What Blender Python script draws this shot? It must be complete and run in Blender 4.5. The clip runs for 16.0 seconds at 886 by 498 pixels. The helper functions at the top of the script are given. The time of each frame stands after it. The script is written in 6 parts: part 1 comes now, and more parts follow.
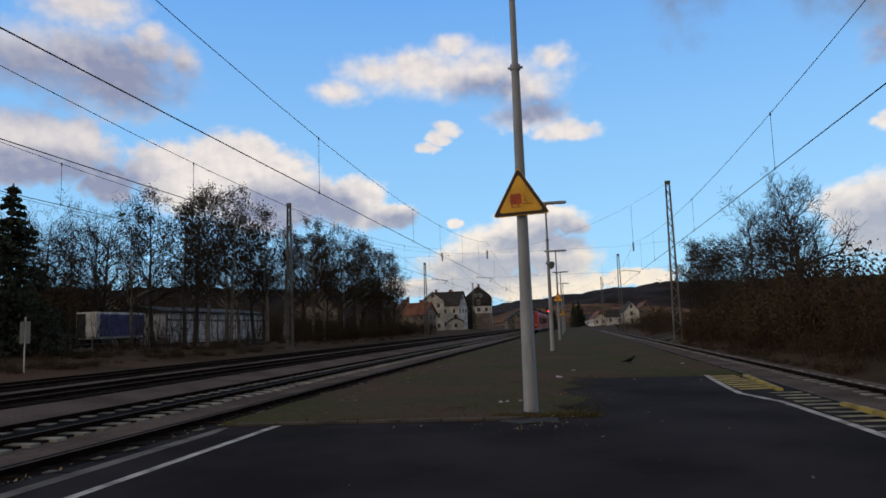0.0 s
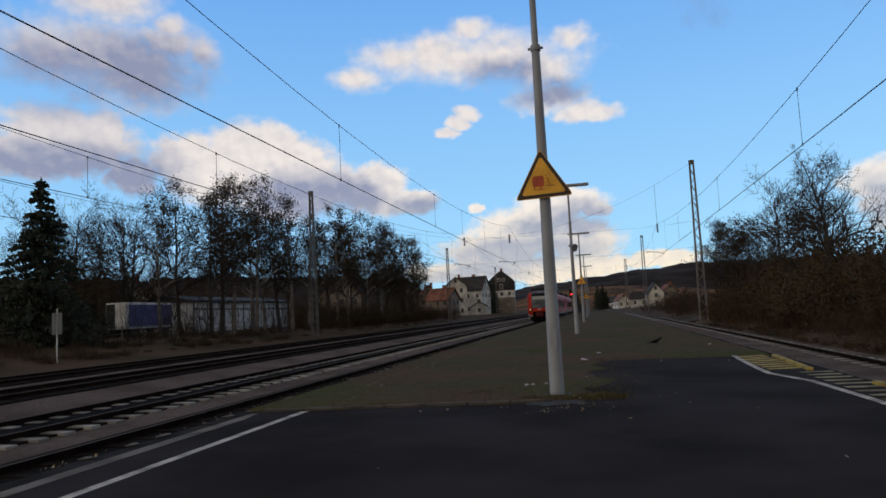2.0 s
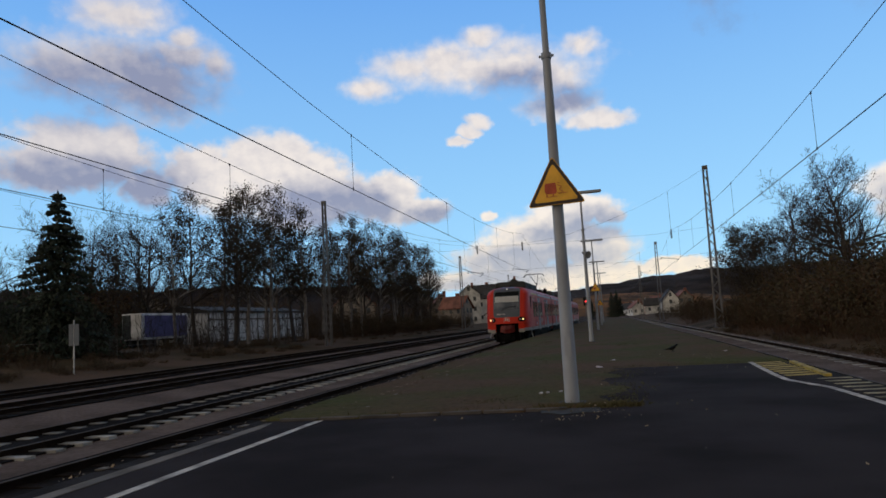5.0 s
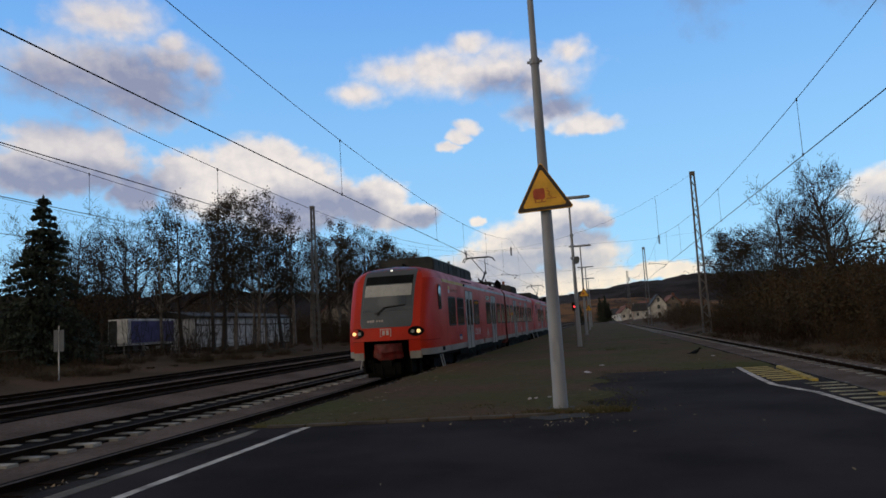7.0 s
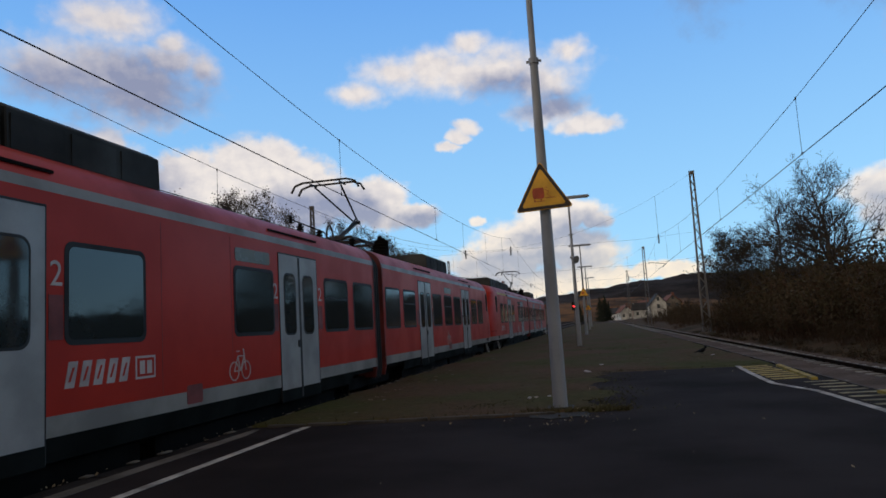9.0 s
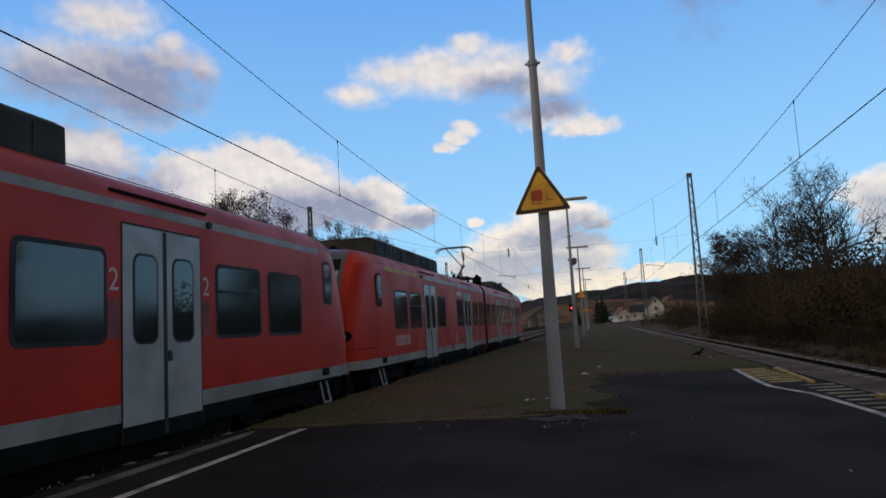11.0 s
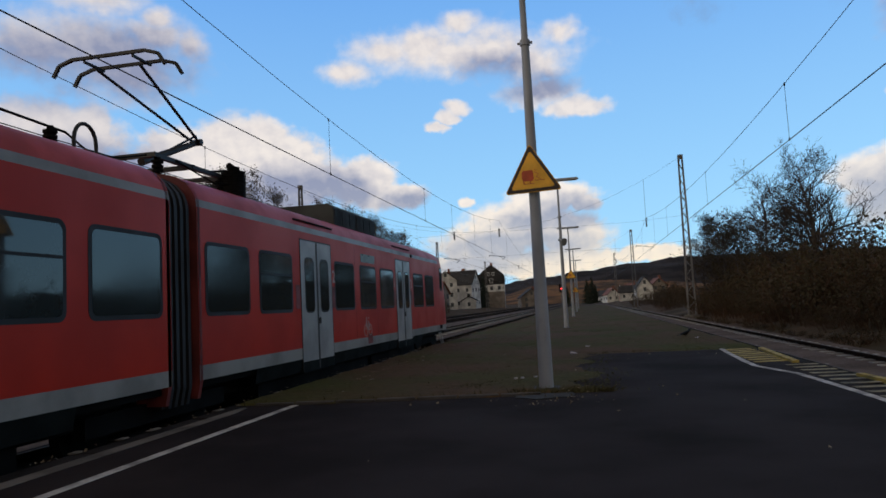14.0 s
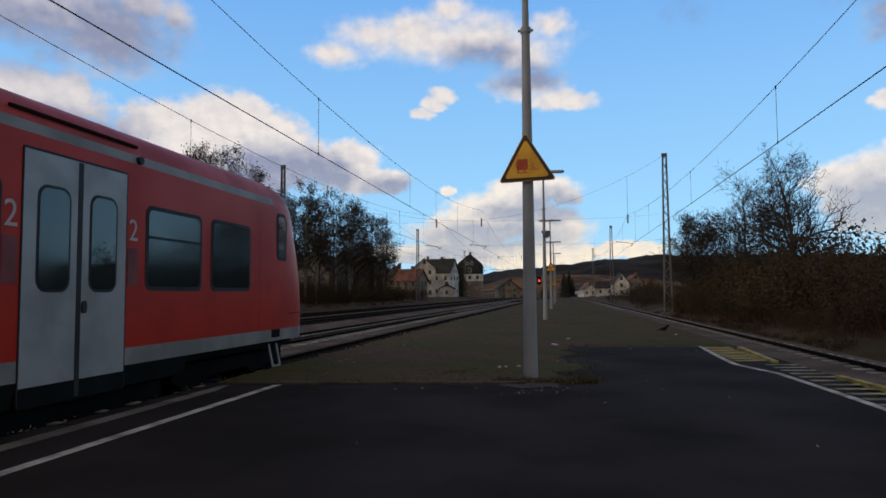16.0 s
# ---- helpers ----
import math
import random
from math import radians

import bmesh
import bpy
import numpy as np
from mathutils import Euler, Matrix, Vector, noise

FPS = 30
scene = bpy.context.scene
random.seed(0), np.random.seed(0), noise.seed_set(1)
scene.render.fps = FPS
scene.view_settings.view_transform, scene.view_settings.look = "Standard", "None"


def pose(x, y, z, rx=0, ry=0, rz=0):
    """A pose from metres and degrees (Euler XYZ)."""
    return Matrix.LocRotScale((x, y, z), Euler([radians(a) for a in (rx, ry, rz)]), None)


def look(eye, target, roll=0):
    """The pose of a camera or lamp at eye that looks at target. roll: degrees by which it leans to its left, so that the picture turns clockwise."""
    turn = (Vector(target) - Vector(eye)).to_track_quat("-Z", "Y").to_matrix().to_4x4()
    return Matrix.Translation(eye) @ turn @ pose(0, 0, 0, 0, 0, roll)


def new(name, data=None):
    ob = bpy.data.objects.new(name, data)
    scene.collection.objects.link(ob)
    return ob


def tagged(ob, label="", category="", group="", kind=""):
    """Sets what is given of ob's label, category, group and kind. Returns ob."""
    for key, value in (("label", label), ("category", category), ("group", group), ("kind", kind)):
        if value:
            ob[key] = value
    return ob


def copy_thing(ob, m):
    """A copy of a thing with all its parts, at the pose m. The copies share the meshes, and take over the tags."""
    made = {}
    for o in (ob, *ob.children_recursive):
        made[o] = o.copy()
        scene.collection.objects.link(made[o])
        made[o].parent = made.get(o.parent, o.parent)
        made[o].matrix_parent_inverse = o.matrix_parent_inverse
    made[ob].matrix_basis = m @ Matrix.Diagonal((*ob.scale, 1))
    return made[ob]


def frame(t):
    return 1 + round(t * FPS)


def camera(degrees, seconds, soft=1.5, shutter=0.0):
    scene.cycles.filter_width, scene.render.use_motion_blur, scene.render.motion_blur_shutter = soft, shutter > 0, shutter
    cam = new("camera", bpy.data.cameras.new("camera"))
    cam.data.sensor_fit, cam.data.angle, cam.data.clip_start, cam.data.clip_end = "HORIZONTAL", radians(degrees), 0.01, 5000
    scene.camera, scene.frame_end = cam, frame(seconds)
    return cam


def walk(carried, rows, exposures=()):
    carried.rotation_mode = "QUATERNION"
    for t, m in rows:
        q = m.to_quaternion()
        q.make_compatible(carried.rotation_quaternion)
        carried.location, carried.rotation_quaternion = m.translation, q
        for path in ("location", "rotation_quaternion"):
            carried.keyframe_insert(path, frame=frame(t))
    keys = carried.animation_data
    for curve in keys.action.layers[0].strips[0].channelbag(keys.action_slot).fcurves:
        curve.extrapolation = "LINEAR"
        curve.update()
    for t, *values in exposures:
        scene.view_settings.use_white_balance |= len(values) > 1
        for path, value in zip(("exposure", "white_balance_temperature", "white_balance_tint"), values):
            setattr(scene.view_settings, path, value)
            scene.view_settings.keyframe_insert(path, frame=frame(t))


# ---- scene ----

# ---- camera ----
PATH = [
    (0, 0.018, -0.029, 1.241, 10.31, 6.43, -1.94),
    (0.5, 0.016, -0.026, 1.235, 10.31, 6.17, -2.07),
    (1, 0.002, -0.030, 1.227, 11.20, 5.08, -2.17),
    (1.5, -0.000, -0.024, 1.231, 11.32, 4.94, -2.61),
    (2, -0.000, -0.016, 1.230, 12.18, 5.29, -2.86),
    (2.5, -0.006, 0.001, 1.231, 15.68, 5.40, -3.32),
    (3, -0.000, 0.015, 1.235, 14.46, 5.48, -3.19),
    (3.5, 0.004, -0.000, 1.235, 13.09, 5.69, -3.20),
    (4, -0.000, 0.000, 1.230, 13.56, 5.93, -3.20),
    (4.5, 0.010, -0.001, 1.234, 13.53, 6.09, -3.24),
    (5, 0.000, -0.019, 1.230, 13.20, 6.03, -3.31),
    (7.5, 0.004, 0.007, 1.233, 12.23, 6.49, -3.37),
    (8, 0.012, -0.014, 1.233, 12.30, 6.52, -3.41),
    (8.5, 0.004, -0.016, 1.227, 12.16, 6.46, -3.49),
    (9, 0.006, -0.006, 1.226, 12.24, 6.40, -3.51),
    (9.5, -0.000, -0.030, 1.229, 12.23, 6.40, -3.45),
    (12, 0.002, 0.019, 1.240, 11.89, 6.56, -3.23),
    (12.5, 0.003, -0.010, 1.239, 11.71, 6.59, -3.32),
    (13, 0.002, -0.017, 1.245, 11.69, 6.50, -3.29),
    (13.5, 0.007, -0.020, 1.236, 11.71, 5.92, -3.36),
    (14, 0.007, -0.046, 1.226, 11.37, 4.78, -2.97),
    (14.5, -0.007, -0.002, 1.233, 10.34, 4.87, -2.64),
    (15, -0.062, -0.022, 1.238, 8.25, 6.07, -1.70),
    (15.5, -0.148, -0.075, 1.231, 6.47, 5.92, -0.11),
    (16, -0.160, -0.007, 1.202, 9.70, 3.72, -0.42),
]
cam = camera(65.0, 16.0, soft=1.6)
walk(cam, [(t, pose(x, y, z, 90 + pitch, 0, yaw) @ pose(0, 0, 0, 0, 0, roll)) for t, x, y, z, yaw, pitch, roll in PATH])

# ---- sky, sun, exposure ----
scene.view_settings.exposure = 0.0
SUN_AZ, SUN_EL = -125.0, 9.0      # degrees, azimuth clockwise from +y

# clouds: azimuth, elevation, half width, half height, in degrees
CLOUD_UPPER = [(-33.6, 21.3, 2.8, 1.2), (-38.5, 20.0, 6.4, 2.3), (-38.1, 23.9, 3.6, 1.6), (-33.5, 22.5, 1.6, 0.9), (-41.4, 19.9, 4.1, 2.2), (-36.1, 19.1, 4.9, 2.5), (-31.1, 20.8, 1.5, 1.1)]
CLOUD_LEFT = [(-40.8, 13.5, 4.8, 1.9), (-41.4, 14.3, 3.9, 1.6), (-38.3, 14.4, 1.5, 1.7), (-42.2, 12.5, 4.0, 1.3), (-36.1, 11.5, 1.8, 1.3)]
CLOUD_HEAP = [(-27.0, 11.7, 5.6, 2.0), (-32.2, 12.8, 2.8, 1.7), (-28.0, 13.6, 2.7, 2.0), (-26.0, 14.4, 1.9, 1.3), (-23.6, 12.5, 2.7, 1.9), (-21.3, 10.8, 2.7, 1.5), (-24.7, 9.8, 4.1, 1.6),
              (-29.9, 11.4, 3.7, 1.7), (-17.3, 10.8, 2.3, 1.7), (-14.6, 9.4, 1.8, 0.9), (-17.0, 9.5, 2.9, 1.1)]
CLOUD_LONG = [(-8.5, 20.2, 7.5, 1.5), (-18.6, 19.2, 2.2, 0.9), (-15.5, 20.8, 2.8, 1.2), (-11.9, 20.9, 3.9, 1.5), (-9.0, 22.6, 1.9, 0.9), (-6.6, 20.5, 3.5, 1.8), (-3.1, 19.2, 2.8, 1.8),
              (-0.6, 21.3, 1.6, 0.9), (-2.7, 16.9, 2.9, 1.1), (0.2, 15.5, 2.4, 0.8), (-9.7, 16.1, 1.0, 0.5), (-11.4, 14.7, 0.9, 0.4), (-10.5, 15.4, 0.9, 0.45), (-9.2, 8.6, 0.6, 0.35)]
CLOUD_LOW = [(-2.2, 8.4, 3.2, 1.2), (-4.9, 6.3, 4.4, 1.9), (-8.0, 4.9, 3.9, 1.4), (-0.8, 5.2, 2.7, 1.6), (0.2, 7.8, 1.4, 0.6), (-10.1, 3.4, 4.6, 0.8), (-2.7, 3.2, 5.8, 1.1), (4.5, 3.4, 3.8, 0.6)]
CLOUD_RIGHT = [(21.3, 8.0, 2.8, 1.4), (23.5, 7.6, 3.4, 2.0), (22.5, 6.0, 3.0, 1.9), (23.2, 13.1, 1.0, 0.6), (24.6, 18.6, 2.2, 1.5), (26.0, 8.5, 3.0, 2.4)]
# their shaded undersides
SHADES = [(-35.0, 18.9, 6.4, 2.6), (-41.3, 18.2, 4.8, 2.2), (-41.1, 12.0, 5.8, 1.5), (-36.1, 11.2, 3.0, 2.2), (-22.8, 9.7, 5.4, 2.0), (-19.3, 9.6, 2.4, 1.7), (-14.2, 8.7, 2.6, 0.9),
          (-6.2, 18.9, 2.8, 1.2), (-2.5, 17.4, 3.3, 1.0), (-0.7, 6.9, 3.0, 1.3), (-5.5, 4.6, 6.4, 1.2), (-9.5, 3.2, 4.0, 0.8), (-4.0, 6.6, 2.6, 0.8), (23.0, 5.6, 4.2, 2.6), (25.0, 18.8, 4.0, 3.0)]


def math_node(nt, op, a, b=None, c=None, clamp=False):
    n = nt.nodes.new("ShaderNodeMath")
    n.operation, n.use_clamp = op, clamp
    for i, v in enumerate((a, b, c)):
        if v is None:
            continue
        if isinstance(v, (int, float)):
            n.inputs[i].default_value = v
        else:
            nt.links.new(v, n.inputs[i])
    return n.outputs[0]


def vec_node(nt, op, a, b=None):
    n = nt.nodes.new("ShaderNodeVectorMath")
    n.operation = op
    for i, v in enumerate((a, b)):
        if v is None:
            continue
        if isinstance(v, (tuple, list)):
            n.inputs[i].default_value = v
        else:
            nt.links.new(v, n.inputs[i])
    return n


def mix_color(nt, fac, a, b, blend="MIX"):
    n = nt.nodes.new("ShaderNodeMix")
    n.data_type, n.blend_type = "RGBA", blend
    for i, v in ((0, fac), (6, a), (7, b)):
        if isinstance(v, (int, float)):
            n.inputs[i].default_value = v
        elif isinstance(v, tuple):
            n.inputs[i].default_value = (*v, 1) if len(v) == 3 else v
        else:
            nt.links.new(v, n.inputs[i])
    return n.outputs[2]


def ramp_value(nt, x, lo, hi, a=0.0, b=1.0, smooth=True):
    n = nt.nodes.new("ShaderNodeMapRange")
    n.interpolation_type = "SMOOTHSTEP" if smooth else "LINEAR"
    nt.links.new(x, n.inputs[0])
    for i, v in enumerate((lo, hi, a, b)):
        n.inputs[i + 1].default_value = v
    return n.outputs[0]


def build_sky():
    w = bpy.data.worlds.new("sky")
    scene.world = w
    w.use_nodes = True
    nt = w.node_tree
    nt.nodes.clear()
    out = nt.nodes.new("ShaderNodeOutputWorld")
    sky = nt.nodes.new("ShaderNodeTexSky")
    sky.sky_type, sky.sun_disc = "NISHITA", False
    sky.sun_elevation, sky.sun_rotation = radians(SUN_EL), radians(SUN_AZ)
    sky.air_density, sky.dust_density, sky.ozone_density = 1.0, 0.6, 2.0
    co = nt.nodes.new("ShaderNodeTexCoord").outputs["Generated"]
    sep = nt.nodes.new("ShaderNodeSeparateXYZ")
    nt.links.new(co, sep.inputs[0])
    az = math_node(nt, "MULTIPLY", math_node(nt, "ARCTAN2", sep.outputs[0], sep.outputs[1]), 57.2958)
    el = math_node(nt, "MULTIPLY", math_node(nt, "ARCSINE", sep.outputs[2]), 57.2958)
    comb = nt.nodes.new("ShaderNodeCombineXYZ")
    nt.links.new(az, comb.inputs[0])
    nt.links.new(el, comb.inputs[1])

    def fbm(vec, scale, detail, rough=0.6, mul=(1, 1, 1)):
        n = nt.nodes.new("ShaderNodeTexNoise")
        n.inputs["Scale"].default_value, n.inputs["Detail"].default_value, n.inputs["Roughness"].default_value = scale, detail, rough
        nt.links.new(vec_node(nt, "MULTIPLY", vec, mul).outputs[0], n.inputs["Vector"])
        return n.outputs["Fac"]

    # billows: the outlines are pushed about at two scales
    p = comb.outputs[0]
    q = p
    for size, push in ((0.30, (1.5, 1.0, 0)), (1.0, (0.9, 0.75, 0))):
        wn = nt.nodes.new("ShaderNodeTexNoise")
        wn.inputs["Scale"].default_value, wn.inputs["Detail"].default_value = size, 2.5
        nt.links.new(p, wn.inputs["Vector"])
        off = vec_node(nt, "MULTIPLY", vec_node(nt, "SUBTRACT", wn.outputs["Color"], (0.5, 0.5, 0.5)).outputs[0], push)
        q = vec_node(nt, "ADD", q, off.outputs[0]).outputs[0]

    def heap(ellipses, grow_by):
        best = None
        for a, e, rx, ry in ellipses:
            d = vec_node(nt, "MULTIPLY", vec_node(nt, "SUBTRACT", q, (a, e, 0)).outputs[0], (1 / (rx * grow_by), 1 / (ry * grow_by), 0))
            m = math_node(nt, "SUBTRACT", 1.0, vec_node(nt, "LENGTH", d.outputs[0]).outputs["Value"])
            best = m if best is None else math_node(nt, "SMOOTH_MAX", best, m, 0.12)
        return best

    n1, n2 = fbm(p, 0.33, 5.0, 0.55, (1, 1.2, 1)), fbm(p, 0.85, 3.5, 0.5, (1, 1.2, 1))
    n3 = fbm(vec_node(nt, "ADD", p, (0.35, 0.55, 0)).outputs[0], 0.85, 3.5, 0.5, (1, 1.2, 1))
    body = math_node(nt, "MULTIPLY_ADD", n1, 0.55, math_node(nt, "MULTIPLY_ADD", n2, 0.55, -0.55))
    here = math_node(nt, "ADD", heap(CLOUD_UPPER + CLOUD_LEFT + CLOUD_HEAP + CLOUD_LONG + CLOUD_LOW + CLOUD_RIGHT, 1.36), body)
    thin = ramp_value(nt, el, 14.5, 18.0)
    crisp, soft = ramp_value(nt, here, -0.06, 0.40), ramp_value(nt, here, -0.14, 0.80)
    mask = math_node(nt, "ADD", math_node(nt, "MULTIPLY", crisp, math_node(nt, "SUBTRACT", 1.0, thin)), math_node(nt, "MULTIPLY", soft, thin))
    shade = ramp_value(nt, math_node(nt, "MULTIPLY_ADD", n1, 0.5, math_node(nt, "SUBTRACT", heap(SHADES, 1.35), 0.20)), -0.25, 0.75)
    relief = math_node(nt, "MULTIPLY", math_node(nt, "SUBTRACT", n2, n3), 0.55)
    lit = math_node(nt, "ADD", math_node(nt, "SUBTRACT", 0.92, math_node(nt, "MULTIPLY", shade, 0.92)), relief, clamp=True)
    # an unseen grey deck overhead and behind, added to dim and warm the light;
    # only its dark rim shows at the top
    wave = math_node(nt, "MULTIPLY_ADD", fbm(comb.outputs[0], 0.05, 4.0), 22.0, math_node(nt, "SUBTRACT", el, 11.0))
    wide = math_node(nt, "MULTIPLY_ADD", fbm(comb.outputs[0], 0.04, 4.0), 40.0, math_node(nt, "SUBTRACT", math_node(nt, "ABSOLUTE", math_node(nt, "ADD", az, 8.0)), 20.0))
    deck = math_node(nt, "MAXIMUM", ramp_value(nt, wave, 35.0, 44.0), ramp_value(nt, wide, 70.0, 110.0))
    lit = math_node(nt, "MULTIPLY", lit, math_node(nt, "MULTIPLY", ramp_value(nt, az, -50.0, -24.0, 0.72, 1.0), ramp_value(nt, el, 9.0, 17.0, 1.0, 0.86)))
    low = ramp_value(nt, el, 1.0, 12.0)
    white = mix_color(nt, low, (0.93, 0.80, 0.66), (0.93, 0.84, 0.77))
    grey = mix_color(nt, low, (0.46, 0.47, 0.54), (0.27, 0.29, 0.42))
    cloud = mix_color(nt, lit, grey, white)
    high = ramp_value(nt, el, 0.0, 40.0, 0.0, 1.0, False)
    blue = mix_color(nt, high, (0.37, 0.72, 1.0), (0.034, 0.222, 0.78))
    sky_b = nt.nodes.new("ShaderNodeBackground")
    nt.links.new(sky.outputs[0], sky_b.inputs[0])
    sky_b.inputs[1].default_value = 0.02
    seen_b = nt.nodes.new("ShaderNodeBackground")
    puff = ramp_value(nt, fbm(comb.outputs[0], 0.07, 6.0), 0.42, 0.66)
    over = mix_color(nt, puff, (0.105, 0.084, 0.062), (0.46, 0.41, 0.37))
    around = mix_color(nt, puff, (0.26, 0.215, 0.17), (0.62, 0.53, 0.44))
    unseen_deck_col = mix_color(nt, ramp_value(nt, el, 18.0, 48.0), around, over)
    # its part towards the sun is brightened, for the windscreen to mirror
    sun_way = Vector((math.sin(radians(SUN_AZ)), math.cos(radians(SUN_AZ)), 0.75)).normalized()
    toward = ramp_value(nt, vec_node(nt, "DOT_PRODUCT", co, tuple(sun_way)).outputs["Value"], 0.35, 1.0)
    unseen_deck_col = mix_color(nt, math_node(nt, "MULTIPLY", toward, 0.85), unseen_deck_col, mix_color(nt, puff, (0.38, 0.37, 0.36), (0.90, 0.80, 0.70)))
    rim_d = vec_node(nt, "MULTIPLY", vec_node(nt, "SUBTRACT", comb.outputs[0], (30, 35, 0)).outputs[0], (1 / 34, 1 / 17, 0))
    rim = math_node(nt, "SUBTRACT", math_node(nt, "MULTIPLY_ADD", fbm(comb.outputs[0], 0.15, 6.0), 0.8, 0.58), vec_node(nt, "LENGTH", rim_d.outputs[0]).outputs["Value"])
    rim_mask = ramp_value(nt, rim, 0.0, 0.36)
    rim_col = mix_color(nt, puff, (0.19, 0.20, 0.25), (0.34, 0.35, 0.42))
    nt.links.new(mix_color(nt, deck, mix_color(nt, rim_mask, mix_color(nt, mask, blue, cloud), rim_col), unseen_deck_col), seen_b.inputs[0])
    seen_b.inputs[1].default_value = 0.97
    add = nt.nodes.new("ShaderNodeAddShader")
    nt.links.new(sky_b.outputs[0], add.inputs[0])
    nt.links.new(seen_b.outputs[0], add.inputs[1])
    nt.links.new(add.outputs[0], out.inputs[0])


build_sky()
sun = new("sun", bpy.data.lights.new("sun", "SUN"))
sun.data.energy, sun.data.angle, sun.data.color = 0.55, radians(14), (1.0, 0.78, 0.52)
_a, _e = radians(SUN_AZ), radians(SUN_EL)
sun.matrix_world = look((0, 0, 60), (-60 * math.sin(_a) * math.cos(_e), -60 * math.cos(_a) * math.cos(_e), 60 - 60 * math.sin(_e)))

# ---- materials ----


def material(name, base, rough=0.8, metal=0.0, grain=0.15, grain_scale=40.0, stain=0.2, stain_scale=1.5, bump=0.1, bump_scale=60.0,
             tint=None, per_object=0.0, spec=0.5, coat=0.0):
    """Base colour varied at two scales, with fine relief. tint: a second colour that the large stains bring in."""
    m = bpy.data.materials.new(name)
    m.use_nodes = True
    nt = m.node_tree
    b = nt.nodes["Principled BSDF"]
    geo = nt.nodes.new("ShaderNodeTexCoord").outputs["Object"]

    def tex(scale, detail):
        n = nt.nodes.new("ShaderNodeTexNoise")
        n.inputs["Scale"].default_value, n.inputs["Detail"].default_value = scale, detail
        nt.links.new(geo, n.inputs["Vector"])
        return n.outputs["Fac"]

    big = ramp_value(nt, tex(stain_scale, 5.0), 0.35, 0.68)
    fine = tex(grain_scale, 3.0)
    other = tint if tint else tuple(c * (1 - stain) for c in base)
    col = mix_color(nt, math_node(nt, "MULTIPLY", big, 1.0 if not tint else stain), base, other)
    val = math_node(nt, "MULTIPLY_ADD", fine, 2 * grain, 1 - grain)
    if per_object:
        rnd = nt.nodes.new("ShaderNodeObjectInfo").outputs["Random"]
        val = math_node(nt, "MULTIPLY", val, math_node(nt, "MULTIPLY_ADD", rnd, 2 * per_object, 1 - per_object))
    hsv = nt.nodes.new("ShaderNodeHueSaturation")
    nt.links.new(col, hsv.inputs["Color"])
    nt.links.new(val, hsv.inputs["Value"])
    nt.links.new(hsv.outputs[0], b.inputs["Base Color"])
    b.inputs["Metallic"].default_value = metal
    b.inputs["Specular IOR Level"].default_value = spec
    b.inputs["Coat Weight"].default_value = coat
    nt.links.new(math_node(nt, "MULTIPLY_ADD", big, 0.12, max(rough - 0.06, 0.02), clamp=True), b.inputs["Roughness"])
    if bump:
        bn = nt.nodes.new("ShaderNodeBump")
        bn.inputs["Strength"].default_value, bn.inputs["Distance"].default_value = bump, 0.02
        nt.links.new(tex(bump_scale, 4.0), bn.inputs["Height"])
        nt.links.new(bn.outputs[0], b.inputs["Normal"])
    return m


def glowing(name, color, strength):
    m = bpy.data.materials.new(name)
    m.use_nodes = True
    b = m.node_tree.nodes["Principled BSDF"]
    b.inputs["Base Color"].default_value = (*color, 1)
    b.inputs["Emission Color"].default_value = (*color, 1)
    b.inputs["Emission Strength"].default_value = strength
    return m


M = {}
M["asphalt"] = material("asphalt", (0.032, 0.0255, 0.0255), 0.95, grain=0.4, grain_scale=90, stain=0.5, stain_scale=0.45, bump=0.25, bump_scale=120, spec=0.06)
M["old_asphalt"] = material("old_asphalt", (0.034, 0.030, 0.029), 0.9, grain=0.35, grain_scale=60, stain=0.5, stain_scale=0.9, bump=0.4, bump_scale=70, spec=0.04)
M["soil"] = material("soil", (0.078, 0.045, 0.022), 0.95, grain=0.6, grain_scale=9, stain=0.75, stain_scale=0.33, tint=(0.046, 0.062, 0.012), bump=0.8, bump_scale=26, spec=0.1)
M["earth"] = material("earth", (0.085, 0.056, 0.036), 0.95, grain=0.5, grain_scale=6, stain=0.7, stain_scale=0.15, tint=(0.026, 0.026, 0.012), bump=0.8, bump_scale=7, spec=0.05)
M["concrete"] = material("concrete", (0.185, 0.165, 0.142), 0.9, grain=0.2, grain_scale=40, stain=0.5, stain_scale=2.0, bump=0.3, per_object=0.25, spec=0.2)
M["line_white"] = material("line_white", (0.56, 0.53, 0.49), 0.85, grain=0.3, grain_scale=30, stain=0.6, stain_scale=3.0, bump=0.2, spec=0.2)
M["line_yellow"] = material("line_yellow", (0.40, 0.29, 0.045), 0.8, grain=0.25, grain_scale=30, stain=0.5, stain_scale=3.0, bump=0.2)
M["line_faint"] = material("line_faint", (0.30, 0.26, 0.15), 0.85, grain=0.3, grain_scale=30, stain=0.7, stain_scale=3.0, bump=0.2)
M["ballast"] = material("ballast", (0.125, 0.092, 0.074), 0.95, grain=0.6, grain_scale=12, stain=0.4, stain_scale=0.6, bump=1.0, bump_scale=14, spec=0.08)
M["wood_sleeper"] = material("wood_sleeper", (0.026, 0.020, 0.016), 0.9, grain=0.4, grain_scale=14, stain=0.4, stain_scale=2.0, bump=0.4, per_object=0.25, spec=0.02)
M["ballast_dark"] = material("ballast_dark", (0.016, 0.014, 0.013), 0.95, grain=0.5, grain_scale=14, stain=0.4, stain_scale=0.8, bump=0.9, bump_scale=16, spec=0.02)
